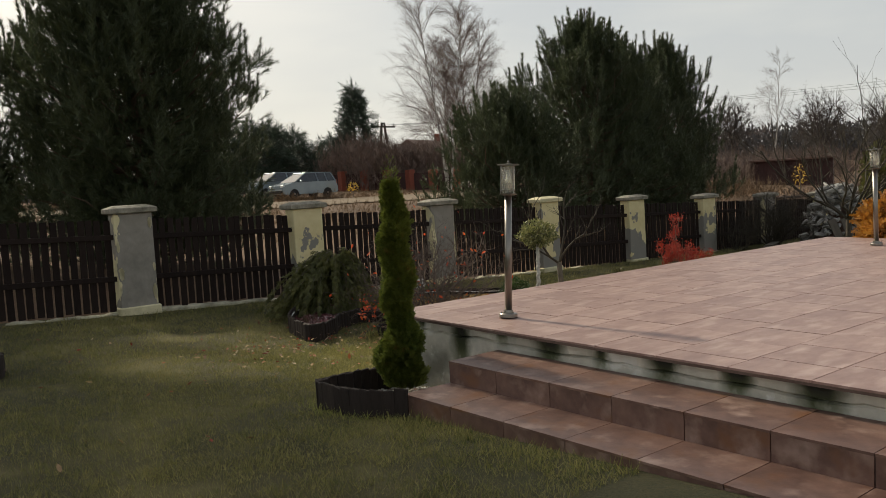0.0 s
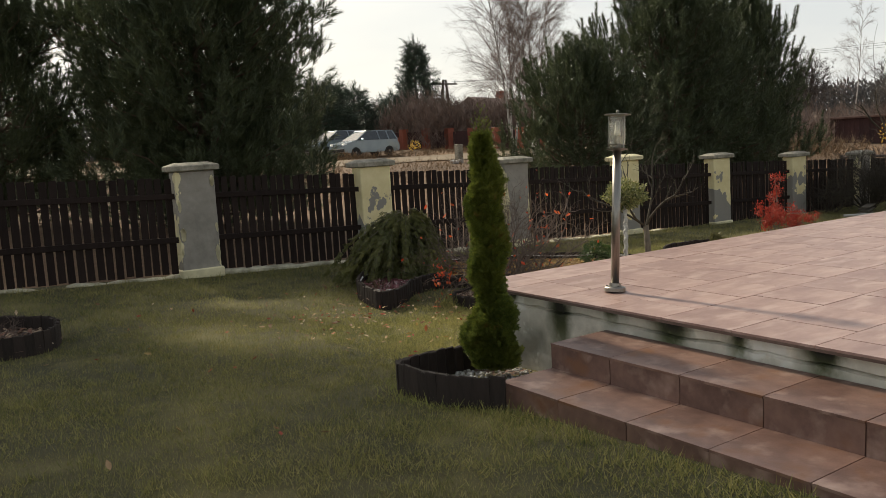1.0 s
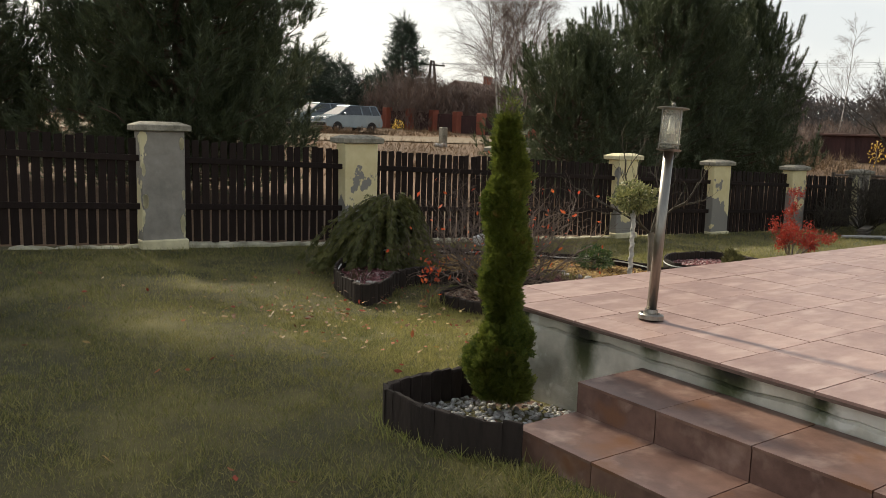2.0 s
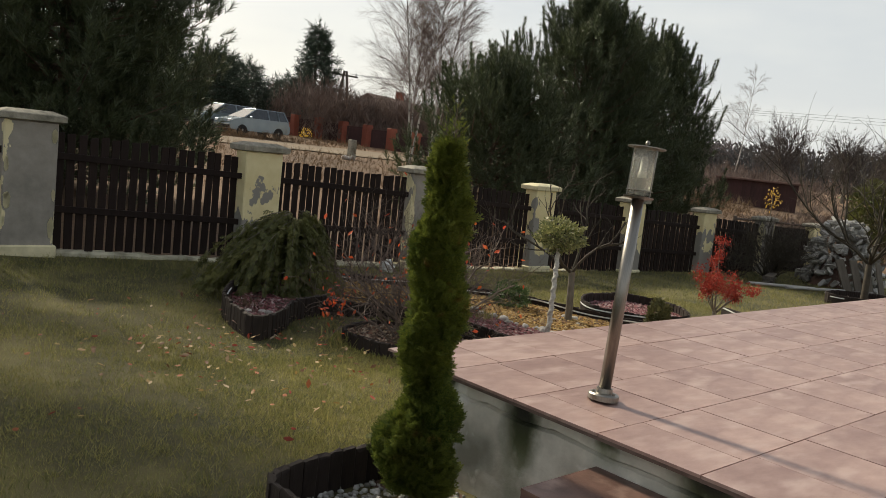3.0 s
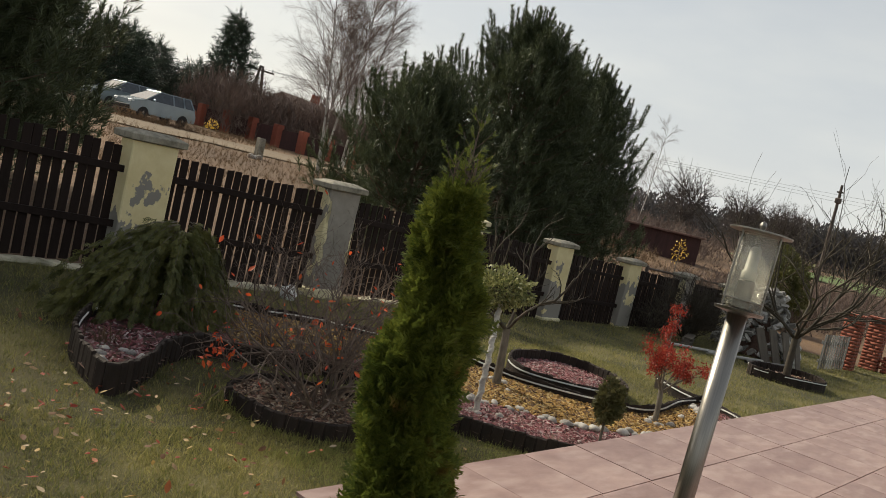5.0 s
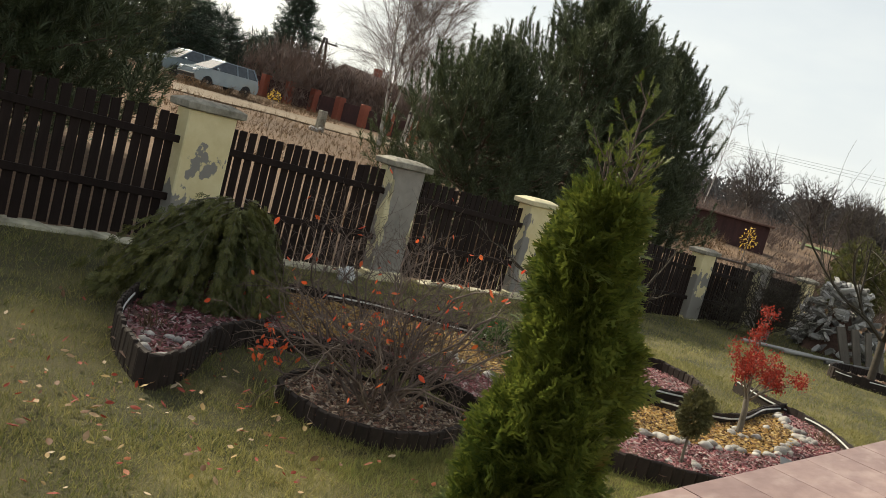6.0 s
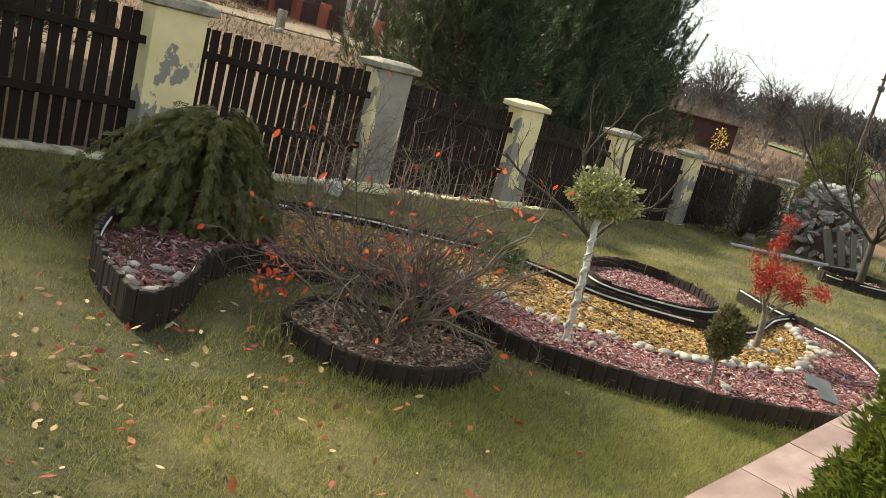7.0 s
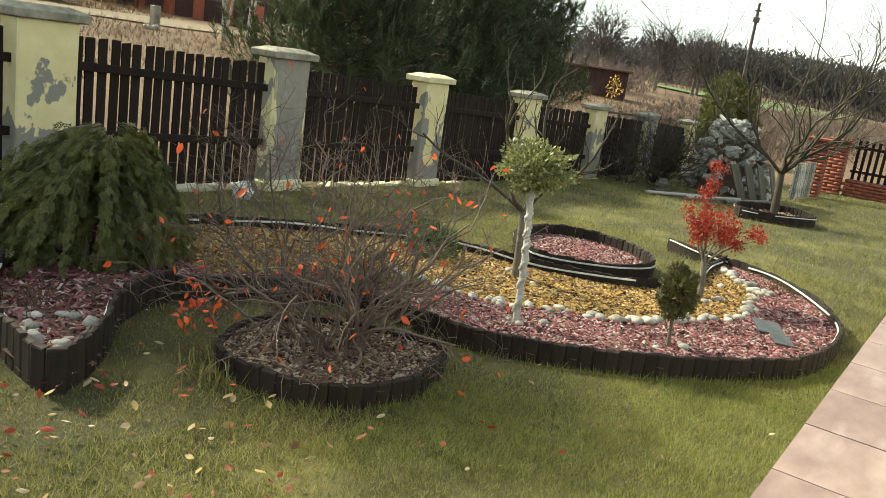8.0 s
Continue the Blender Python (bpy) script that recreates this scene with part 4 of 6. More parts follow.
# ---- spiral thuja beside the steps ----
def spiral_thuja(x, y):
    z0 = gz(x, y) + 0.05
    t = thing("spiral_thuja", (x, y, z0), "green thuja clipped into a spiral beside the patio steps", "shrub")
    H = 1.87 - z0
    tb = Tubes()
    tb.add([(0.02 * math.sin(k * 1.1), 0.02 * math.cos(k * 0.8), H * 0.9 * k / 10) for k in range(11)], 0.024, 0.006, 7)
    tb.part("trunk", BARK, t, "thin grey brown stem")
    g = np.random.default_rng(3)
    n = 11500
    h = 0.02 + g.uniform(0, 1, n) ** 1.1 * 1.4
    R = np.interp(h, [0, 0.1, 0.25, 0.37, 0.45, 0.55, 0.7, 0.9, 1.05, 1.18, 1.3, 1.42], [0.11, 0.14, 0.14, 0.09, 0.048, 0.07, 0.08, 0.079, 0.072, 0.056, 0.034, 0.008])
    a = g.uniform(0, 2 * np.pi, n)
    groove = a - h * 2 * np.pi / 0.4 + 0.8
    cut = 0.84 + 0.16 * np.clip(1.3 * np.cos(groove) + 0.4, -0.9, 1)
    r = R * cut * g.uniform(0.3, 1.0, n) ** 0.4
    r *= 1 + 0.14 * np.sin(h * 31 + 3 * a)
    P = np.stack([r * np.cos(a), r * np.sin(a), h], -1)
    P[:, 0] += 0.011 * np.cos(h * 2 * np.pi / 0.4)
    P[:, 1] += 0.011 * np.sin(h * 2 * np.pi / 0.4)
    D = np.stack([np.cos(a) * 0.7, np.sin(a) * 0.7, g.uniform(0.3, 1.3, n)], -1) + g.normal(0, 0.25, (n, 3))
    sv, sf = frond()
    strew("foliage", sv, sf, P, D, g.uniform(0, 6.3, n), g.uniform(0.035, 0.085, n), THUJA, t, "flat scale-leaf sprays")
    lead, Q, E = Tubes(), [], []
    for k in range(6):
        lean = 0.02 if k == 0 else 0.12
        w = np.array((lean * math.cos(k * 2.2), lean * math.sin(k * 2.2), 1.0))
        o = np.array((0.1 * w[0], 0.1 * w[1], H - 0.27 + 0.012 * k))
        ln = 0.27 if k == 0 else 0.2 - 0.02 * k
        lead.add([o, o + w * ln * 0.5, o + w * ln], 0.0032, 0.0012, 4)
        for s in range(int(ln / 0.014)):
            b = o + w * ln * (0.12 + 0.88 * s * 0.014 / ln)
            v = np.array((math.cos(s * 2.6 + k), math.sin(s * 2.6 + k), 1.1))
            e = (0.02 + 0.03 * g.uniform()) * (1.15 - 0.6 * s * 0.014 / ln)
            lead.add([b, b + v * e * 0.6, b + v * e + (0, 0, 0.2 * e)], 0.0014, 0.0008, 3)
            for c in (0.45, 0.75, 1.0, 1.0):
                Q.append(b + v * e * c)
                E.append(v + g.normal(0, 0.45, 3))
        Q.append(o + w * ln)
        E.append(w)
    tagged(lead.part("leader", TWIG, t), kind="stuff")
    strew("leader_sprays", *frond(4, 0.32), Q, E, g.uniform(0, 6.3, len(Q)), g.uniform(0.014, 0.028, len(Q)), THUJA, t)


spiral_thuja(3.67, 4.62)


# ---- weeping juniper ----
def weeping_juniper(x, y, h, rad):
    z0 = gz(x, y) + 0.05
    t = thing("weeping_juniper", (x, y, z0), "low weeping juniper, a grey green mound spilling over the bed edging", "shrub")
    g = np.random.default_rng(12)
    tb = Tubes()
    tb.add([(0, 0, -0.05), (0.03, 0.02, h * 0.4), (0, 0, h * 0.85)], 0.05, 0.03, 7)
    P, D = [], []
    A = [2.4 * i + 0.5 * g.normal() for i in range(30)]
    T0 = [h * (1.0 - 0.55 * (i / 30) + 0.1 * g.normal()) for i in range(30)]
    R0 = [rad * g.uniform(0.75, 1.1) * (1.0 + 0.35 * math.cos(A[i] - 2.2)) for i in range(30)]
    for k in range(240):
        a = A[k % 30] + 0.09 * g.normal()
        top = min(h, T0[k % 30]) + 0.03 * g.normal()
        reach = R0[k % 30] * g.uniform(0.5, 1.0)
        m = 11
        s = np.linspace(0, 1, m)
        rr = reach * (0.12 + 0.88 * s ** 0.75)
        zz = top * (1 - s ** 1.55) + 0.05
        aa = a + 0.12 * g.normal() * s
        L = np.stack([rr * np.cos(aa), rr * np.sin(aa), np.maximum(zz, 0.03 + 0.05 * s)], -1)
        tb.add(L, 0.006, 0.002, 3)
        T = np.gradient(L, axis=0)
        for q in range(95):
            f = g.uniform(0.0, 1) ** 0.85
            p = np.array([np.interp(f, s, L[:, c]) for c in range(3)])
            d = np.array([np.interp(f, s, T[:, c]) for c in range(3)])
            P.append(p + g.normal(0, 0.012, 3))
            D.append(d / (np.linalg.norm(d) + 1e-9) + g.normal(0, 0.3, 3) + np.array((0, 0, -0.25)))
    tagged(tb.part("branch_work", BARK, t), kind="stuff")
    n = len(P)
    sv, sf = frond(4)
    strew("foliage", sv, sf, P, D, g.uniform(0, 6.3, n), g.uniform(0.045, 0.09, n), JUNI, t, "drooping sprays of fine needles")


weeping_juniper(6.17, 9.52, 0.76, 0.8)


# ---- bare bush with the last red leaves ----
def bare_bush(x, y, n, h, spread, seed, label, leaves=0, name="bare_bush", lean=(0, 0), r=0.009, bark=TWIG, cluster=None):
    z0 = gz(x, y) + 0.04
    t = thing(name, (x, y, z0), label, "shrub")
    g = np.random.default_rng(seed)
    tips = []
    for k in range(n):
        tb = Tubes()
        a = g.uniform(0, 2 * np.pi)
        w = (math.cos(a) * spread * g.uniform(0.3, 1.2) + lean[0], math.sin(a) * spread * g.uniform(0.3, 1.2) + lean[1], 1)
        grow(tb, tips, (0.1 * math.cos(a), 0.1 * math.sin(a), 0), w, h * g.uniform(0.55, 1.0), r, 2, g, kids=6, bend=0.62, up=0.06, spread=0.9, shrink=0.55, segs=7, sides=4)
        tb.part("stem", bark, t)
    if cluster:
        tb = Tubes()
        tb.add([(0, 0, 0.02), (cluster[0] * 0.5, cluster[1] * 0.5, cluster[2] * 0.7), cluster], r * 0.6, 0.002, 4)
        tb.part("stem", bark, t)
        tips += [(np.array(cluster) + g.normal(0, 0.065, 3), None) for k in range(40)]
    if leaves:
        Q = np.array([p for p, d in tips])
        Q = np.concatenate([Q[-40:] if cluster else Q[:0], Q[g.permutation(len(tips))[:leaves]]])
        m = len(Q)
        strew("leaves", *LEAF, Q, g.normal(0, 1, (m, 3)) + (0, 0, -0.4), g.uniform(0, 6.3, m), g.uniform(0.03, 0.06, m), ORANGE, t, "last red and orange leaves")
    return t


bare_bush(6.2, 7.58, 30, 1.1, 1.0, 4, "bare leafless bush with a few red leaves in its own bed", 150, lean=(-0.15, 0.2), r=0.0105, cluster=(-0.6, 0.34, 0.3))
bare_bush(6.9, 8.75, 10, 1.3, 0.4, 9, "bare upright stems with scattered red leaves", 14)
bare_bush(18.6, 10.35, 44, 1.35, 0.6, 21, "dense dark leafless shrub before the fence", 0, r=0.012, bark=DTWIG)
bare_bush(17.6, 10.6, 14, 0.8, 0.8, 22, "low dark leafless shrub at the fence foot", 0, bark=DTWIG)
bare_bush(1.3, 8.25, 8, 0.35, 0.9, 23, "low dry perennial in the small round bed", 0, r=0.005)


# ---- standard rose, red barberry, box ball, dwarf conifer ----
def ball(t, cx, cy, cz, rx, rz, n, size, material, seed, name="foliage", tv=LEAF, hollow=0.5):
    g = np.random.default_rng(seed)
    d = g.normal(size=(n, 3))
    d /= np.linalg.norm(d, axis=1)[:, None]
    r = g.uniform(hollow, 1, n) ** 0.5 * (1 + 0.16 * np.sin(d[:, 0] * 5 + 1) + 0.12 * np.sin(d[:, 2] * 7 + d[:, 1] * 4))
    P = np.stack([cx + d[:, 0] * r * rx, cy + d[:, 1] * r * rx, cz + d[:, 2] * r * rz], -1)
    return strew(name, *tv, P, d + g.normal(0, 0.55, (n, 3)), g.uniform(0, 6.3, n), g.uniform(0.7, 1.3, n) * size, material, t)


t = thing("standard_shrub", (7.74, 7.33, gz(7.74, 7.33) + 0.05), "standard shrub, variegated ball crown on a cloth wrapped stem", "shrub")
tb = Tubes()
L = [(0.0, 0, -0.05), (0.05, 0.03, 0.25), (0.09, 0.06, 0.5), (0.15, 0.11, 0.72), (0.2, 0.15, 0.95)]
tb.add(smooth_line(L, 5), 0.024, 0.02, 9)
SLN = smooth_line(L, 12)
wrap = np.arange(len(SLN)) * 1.15
tb.add(SLN + np.stack([0.012 * np.cos(wrap), 0.012 * np.sin(wrap), 0 * wrap], -1), 0.024, 0.021, 8)
tb.part("wrapped_stem", CLOTH, t, "stem wrapped in pale cloth")
tb = Tubes()
g = np.random.default_rng(8)
tips = []
for k in range(9):
    grow(tb, tips, (0.2, 0.15, 0.9), (math.cos(k * 0.7), math.sin(k * 0.7), 0.6), 0.2, 0.006, 1, g, segs=4, sides=3)
tagged(tb.part("twig_work", TWIG, t), kind="stuff")
ball(t, 0.2, 0.15, 1.03, 0.25, 0.16, 3000, 0.032, ROSEL, 31, "crown", hollow=0.25)

t = thing("barberry", (9.88, 6.76, gz(9.88, 6.76) + 0.05), "small barberry tree full of bright red leaves", "shrub")
tb, tips = Tubes(), []
tb.add([(0, 0, -0.05), (0.03, 0.02, 0.2), (0.08, 0.06, 0.36)], 0.03, 0.024, 7)
for k in range(7):
    grow(tb, tips, (0.07, 0.05, 0.3), (0.7 * math.cos(k * 0.9), 0.7 * math.sin(k * 0.9), 0.9), 0.34, 0.01, 1, g, kids=4, bend=0.3, up=0.1, spread=0.6, segs=5, sides=4)
grow(tb, tips, (0.08, 0.06, 0.34), (0.25, 0.15, 1), 0.62, 0.012, 1, g, kids=7, bend=0.1, up=0.15, spread=0.5, shrink=0.32)
tagged(tb.part("branch_work", BARK, t), kind="stuff")
Q = np.repeat(np.array([p for p, d in tips]), 85, 0)
Q = Q + g.normal(0, 0.032, Q.shape)
strew("leaves", *LEAF, Q, g.normal(0, 1, Q.shape) + (0, 0, 0.4), g.uniform(0, 6.3, len(Q)), g.uniform(0.018, 0.032, len(Q)), REDL, t, "bright red leaves")

t = thing("box_ball", (8.62, 8.66, gz(8.62, 8.66) + 0.05), "low rounded dark green box bush", "shrub")
tb = Tubes()
tb.add([(0, 0, -0.03), (0.01, 0, 0.12)], 0.02, 0.012, 5)
tb.part("stem", BARK, t)
ball(t, 0, 0, 0.13, 0.23, 0.15, 2600, 0.026, BOX, 33)
t = thing("dwarf_conifer", (8.29, 6.47, gz(8.29, 6.47) + 0.05), "small dwarf conifer, brownish egg crown on a thin stem", "shrub")
tb = Tubes()
tb.add([(0, 0, -0.04), (0.01, 0.01, 0.12), (0.03, 0.02, 0.28)], 0.014, 0.01, 6)
tb.part("stem", BARK, t)
ball(t, 0.03, 0.02, 0.39, 0.1, 0.16, 1500, 0.035, DRYC, 34, tv=spray(3, 0.2))
t = thing("orange_bush", (11.52, 4.62, gz(11.52, 4.62)), "rounded orange brown bush beyond the patio", "shrub")
tb = Tubes()
for k in range(9):
    tb.add([(0, 0, -0.05), (0.2 * math.cos(k * 0.7), 0.2 * math.sin(k * 0.7), 0.5), (0.45 * math.cos(k * 0.7), 0.45 * math.sin(k * 0.7), 0.85)], 0.012, 0.004, 4)
tagged(tb.part("branch_work", BARK, t), kind="stuff")
ball(t, 0, 0, 0.75, 0.45, 0.42, 3500, 0.09, ORBUSH, 35, tv=spray(4, 0.15))
for k, (x, y) in enumerate([(5.5, 7.72), (7.5, 8.3), (7.7, 8.2), (7.2, 8.5), (5.25, 8.75), (10.9, 6.4)]):
    gg = np.random.default_rng(k)
    n = 60
    tuft = thing("grass_tuft", (x, y, gz(x, y) + (0.0 if k == 0 else 0.06)), "tuft of long grassy leaves at the bed edge", "plant", "grassy tufts in the beds")
    strew("blade_tuft", [(-0.02, 0, 0), (0.02, 0, 0), (0.0, 0.12, 0.6), (0, 0.3, 1)], [(0, 1, 2), (0, 2, 3)], np.c_[gg.normal(0, 0.07, (n, 2)), np.zeros(n)], np.c_[gg.normal(0, 0.4, (n, 2)), np.ones(n)], gg.uniform(0, 6.3, n), gg.uniform(0.07, 0.16, n), GRASS if k in (0, 1, 2) else REED, tuft)


# ---- leafless fruit trees ----
def bare_tree(name, x, y, h, trunk, lean, seed, label, kids=5, level=2, wide=0.75, r=0.05, bark=BARK, category="tree", first=None, shrink=0.55, up=0.2, bend=0.22):
    z0 = gz(x, y)
    t = thing(name, (x, y, z0), label, category)
    g = np.random.default_rng(seed)
    tk, tips = Tubes(), []
    L = [(0, 0, -0.1), (lean[0] * 0.4, lean[1] * 0.4, trunk * 0.5), (lean[0], lean[1], trunk)]
    tk.add(smooth_line(L, 4), r * 1.15, r * 0.85, 9)
    tk.part("trunk", bark, t)
    for k in range(kids):
        tb = Tubes()
        a = 2 * math.pi * (k + g.uniform(-0.2, 0.2)) / kids
        w = first[k] if first else (wide * math.cos(a), wide * math.sin(a), 1)
        grow(tb, tips, (lean[0], lean[1], trunk * 0.97), w, (h - trunk) * g.uniform(0.7, 1.0), r * 0.42, level, g, kids=5, bend=bend, up=up, spread=0.7, shrink=shrink, segs=6, sides=5)
        tb.part("limb", DTWIG, t)
    return t


bare_tree("apple_tree", 16.95, 7.8, 3.1, 0.75, (0.12, 0.05), 5, "leafless apple tree with upright twigs in its own bed", 11, 2, 1.2, 0.06, shrink=0.62, bark=DTWIG, bend=0.5, up=0.13)
bare_tree("crab_tree", 8.85, 7.95, 1.75, 0.62, (-0.02, 0.02), 6, "small leafless tree with crooked spreading limbs", 4, 2, 1.2, 0.04, shrink=0.42, up=0.1, bend=0.35)
bare_tree("fruit_tree", 20.5, 6.4, 3.2, 0.8, (0.1, 0.1), 7, "second leafless fruit tree near the brick wall", 6, 2, 0.7, 0.07)


# ---- pines, spruces and birches beyond the fence ----
def pine(x, y, h, rad, seed, label, levels=22, per=8, shoots=26, size=0.26, low=0.08, material=PINE, needles=22, name="pine_tree", up=0.35, shape=0.62, base=None):
    z0 = gz(x, y)
    t = thing(name, (x, y, z0), label, "tree")
    g = np.random.default_rng(seed)
    tk = Tubes()
    tk.add([(0, 0, -0.2), (0.06, 0.03, h * 0.3), (-0.05, 0.05, h * 0.65), (0, 0, h * 0.97)], 0.035 * h ** 0.8, 0.02, 9)
    tk.part("trunk", PBARK, t)
    tb, P, D, C, E = Tubes(), [], [], [], []
    for k in range(levels):
        f = low + (1 - low) * (k + 0.3) / levels
        reach0 = rad * (min(1.0, (1 - f) / (1 - shape)) ** 0.75 if f > shape else 0.8 + 0.2 * math.sin(math.pi * f / shape))
        for b in range(per):
            a = k * 1.3 + 2 * math.pi * (b + g.uniform(-0.3, 0.3)) / per
            reach = max(0.25, reach0 * g.uniform(0.45, 1.12))
            rise = reach * up * (0.3 + 1.3 * f) + g.uniform(-0.1, 0.15)
            m = 6
            s = np.linspace(0, 1, m)
            L = np.stack([np.cos(a) * reach * s, np.sin(a) * reach * s, h * f * 0.97 + rise * s ** 1.7 - 0.1 * np.sin(s * 3)], -1)
            L[1:] += g.normal(0, 0.05, (m - 1, 3))
            tb.add(L, 0.012 + 0.012 * reach, 0.006, 4)
            c = int(1.45 * shoots * (0.4 + 0.6 * reach / rad))
            q = g.uniform(0.2, 1.0, c) ** 0.65
            q[:7] = 1.0
            for e in range(5 if f > 0.5 else 2):
                C.append(L[-1] + (0, 0, 0.1) + g.normal(0, 0.15, 3) * (1, 1, 0.5) - L[-1] * (0.12 * e / (reach + 0.3), 0.12 * e / (reach + 0.3), 0))
                E.append(np.array((math.cos(a) * 0.16, math.sin(a) * 0.16, 1)) + g.normal(0, 0.1, 3))
            for u in q:
                p = np.array([np.interp(u, s, L[:, e]) for e in range(3)])
                off = g.normal(0, 0.15 * (0.5 + reach / rad), 3) if u < 1 else g.normal(0, 0.09, 3) + np.array((0, 0, 0.05))
                P.append(p + off)
                D.append(np.array((math.cos(a) * 0.5, math.sin(a) * 0.5, 0.7 if material is PINE else 0.12)) + g.normal(0, 0.36, 3))
    for e in range(6):
        P.append((0, 0, h * (0.93 + 0.015 * e)))
        D.append((0.1 * g.normal(), 0.1 * g.normal(), 1))
    tagged(tb.part("limb_work", PBARK, t), kind="stuff")
    n = len(P)
    tv, tf = needle_tuft(needles, 0.46, 0.7, 0.026, 0.85)
    strew("crown", tv, tf, P, D, g.uniform(0, 6.3, n), g.uniform(0.75, 1.3, n) * size, material, t, "dark green needle shoots")
    if material is PINE:
        n = len(C)
        cv, cf = needle_tuft(64, 0.15, 0.9, 0.02, 0.92)
        strew("top_growth", cv, cf, C, E, g.uniform(0, 6.3, n), g.uniform(0.45, 0.8, n) * (size / 0.32), material, t, "upright bottlebrush shoots")
    return t


pine(6.2, 16.8, 6.7, 2.6, 1, "tall dense dark pine close behind the fence", 26, 10, 36, 0.31, 0.03, needles=24, shape=0.42)
# height and broad crown above the view are invented to shade the left lawn
pine(0.6, 17.6, 13.0, 3.0, 2, "second dark pine beside the first, with an added unseen high crown that shades the lawn", 27, 9, 34, 0.34, 0.35, shape=0.85)
pine(2.8, 18.6, 5.0, 1.7, 13, "lower dark pine between the tall ones", 15, 8, 28, 0.3, 0.03, shape=0.6)
pine(3.6, 31.0, 5.6, 2.4, 11, "pine farther back on the field", 14, 7, 24, 0.34, 0.03)
pine(18.6, 15.9, 5.6, 2.35, 3, "broad dark pine with upright shoots behind the fence", 20, 8, 26, 0.32, 0.03, shape=0.5)
pine(14.9, 15.3, 3.3, 2.1, 4, "smaller pine beside the broad one", 14, 7, 24, 0.32, 0.03, shape=0.4)
pine(23.6, 16.9, 5.5, 1.9, 5, "slimmer pine with upright shoots", 16, 7, 24, 0.34, 0.03, shape=0.4)
pine(20.9, 16.3, 4.9, 1.9, 6, "pine between the two larger ones", 16, 7, 24, 0.33, 0.03, shape=0.45)
pine(33.4, 50.4, 7.4, 2.2, 8, "narrow dark spruce in the distance", 20, 8, 20, 0.6, 0.02, SPRUCE, 10, "spruce_tree", up=-0.15, shape=0.1)
for k, (x, y, h, r) in enumerate([(25.2, 50, 4.6, 2.2), (27.5, 52, 4.6, 2.0), (22.0, 49, 5.2, 2.4), (31.0, 55, 4.4, 2.0), (36, 58, 4.0, 2.2), (16.5, 47, 5.5, 2.8)]):
    pine(x, y, h, r, 20 + k, "distant dark young conifer beyond the parked cars", 12, 7, 18, 0.7, 0.02, SPRUCE, 9, up=0.1, shape=0.4)


def birch(x, y, h, seed, label, stems=2, size=1.0, twigs=13, fan=0.12):
    z0 = gz(x, y)
    t = thing("birch_tree", (x, y, z0), label, "tree")
    g = np.random.default_rng(seed)
    tk, tb, tips = Tubes(), Tubes(), []
    for s in range(stems):
        a = 2.1 * s + seed
        m = 9
        u = np.linspace(0, 1, m)
        hh = h * (1 - 0.13 * s)
        L = np.stack([fan * h * u * math.cos(a) + 0.08 * np.sin(u * 7 + s), fan * h * u * math.sin(a) + 0.08 * np.cos(u * 6), hh * u], -1)
        tk.add(L, 0.0058 * h, 0.01, 7)
        for b in range(twigs * 2):
            f = 0.22 + 0.78 * (b + g.uniform(0, 1)) / (twigs * 2)
            p = np.array([np.interp(f, u, L[:, c]) for c in range(3)])
            w = g.uniform(0, 6.3)
            grow(tb, tips, p, (math.cos(w), math.sin(w), 1.0), h * 0.26 * (1.12 - f * 0.75) * g.uniform(0.7, 1.2), 0.0135, 2, g, kids=9, bend=0.2, up=0.12, spread=0.65, shrink=0.5, segs=5, sides=3, droop=0.45)
    tk.part("trunk", BIRCH, t, "white barked stems")
    tagged(tb.part("twig_veil", BTWIG, t, "fine leafless drooping twigs"), kind="stuff")


birch(25.4, 30.5, 9.8, 3, "tall leafless birch with several pale stems", 3, twigs=26)
birch(27.4, 31.4, 9.2, 4, "leafless birch beside the tall one", 2, twigs=24)
birch(63.6, 35.9, 9.0, 6, "single slender leafless birch far off", 1, twigs=12)


# ---- distant shrubs, trees and woods ----
def twig_cloud(name, x, y, w, h, n, seed, material, label, deep=1.5, category="bushes", size=1.0):
    """A far thicket: very many thin upright twigs with an uneven outline."""
    g = np.random.default_rng(seed)
    px = g.uniform(-w / 2, w / 2, n)
    py = g.uniform(-deep, deep, n)
    top = h * (0.55 + 0.45 * np.array([noise.noise((float(v) * 1.7 / h, seed, 0)) for v in px + x]) + g.uniform(-0.1, 0.2, n))
    hz = g.uniform(0, 1, n) ** 0.7 * np.maximum(0.2, top)
    P = np.stack([x + px, y + py, ground(x + px, y + py) + hz - 0.1], -1)
    D = np.stack([g.normal(0, 0.5, n), g.normal(0, 0.5, n), np.ones(n)], -1)
    ob = strew(name, [(-0.02, 0, 0), (0.02, 0, 0), (0.01, 0.03, 1), (0.25, 0.1, 0.75), (-0.22, -0.1, 0.8)], [(0, 1, 2), (0, 1, 3), (0, 1, 4)], P, D, g.uniform(0, 6.3, n), g.uniform(0.5, 1.2, n) * size, material)
    return tagged(ob, label, category, kind="stuff")


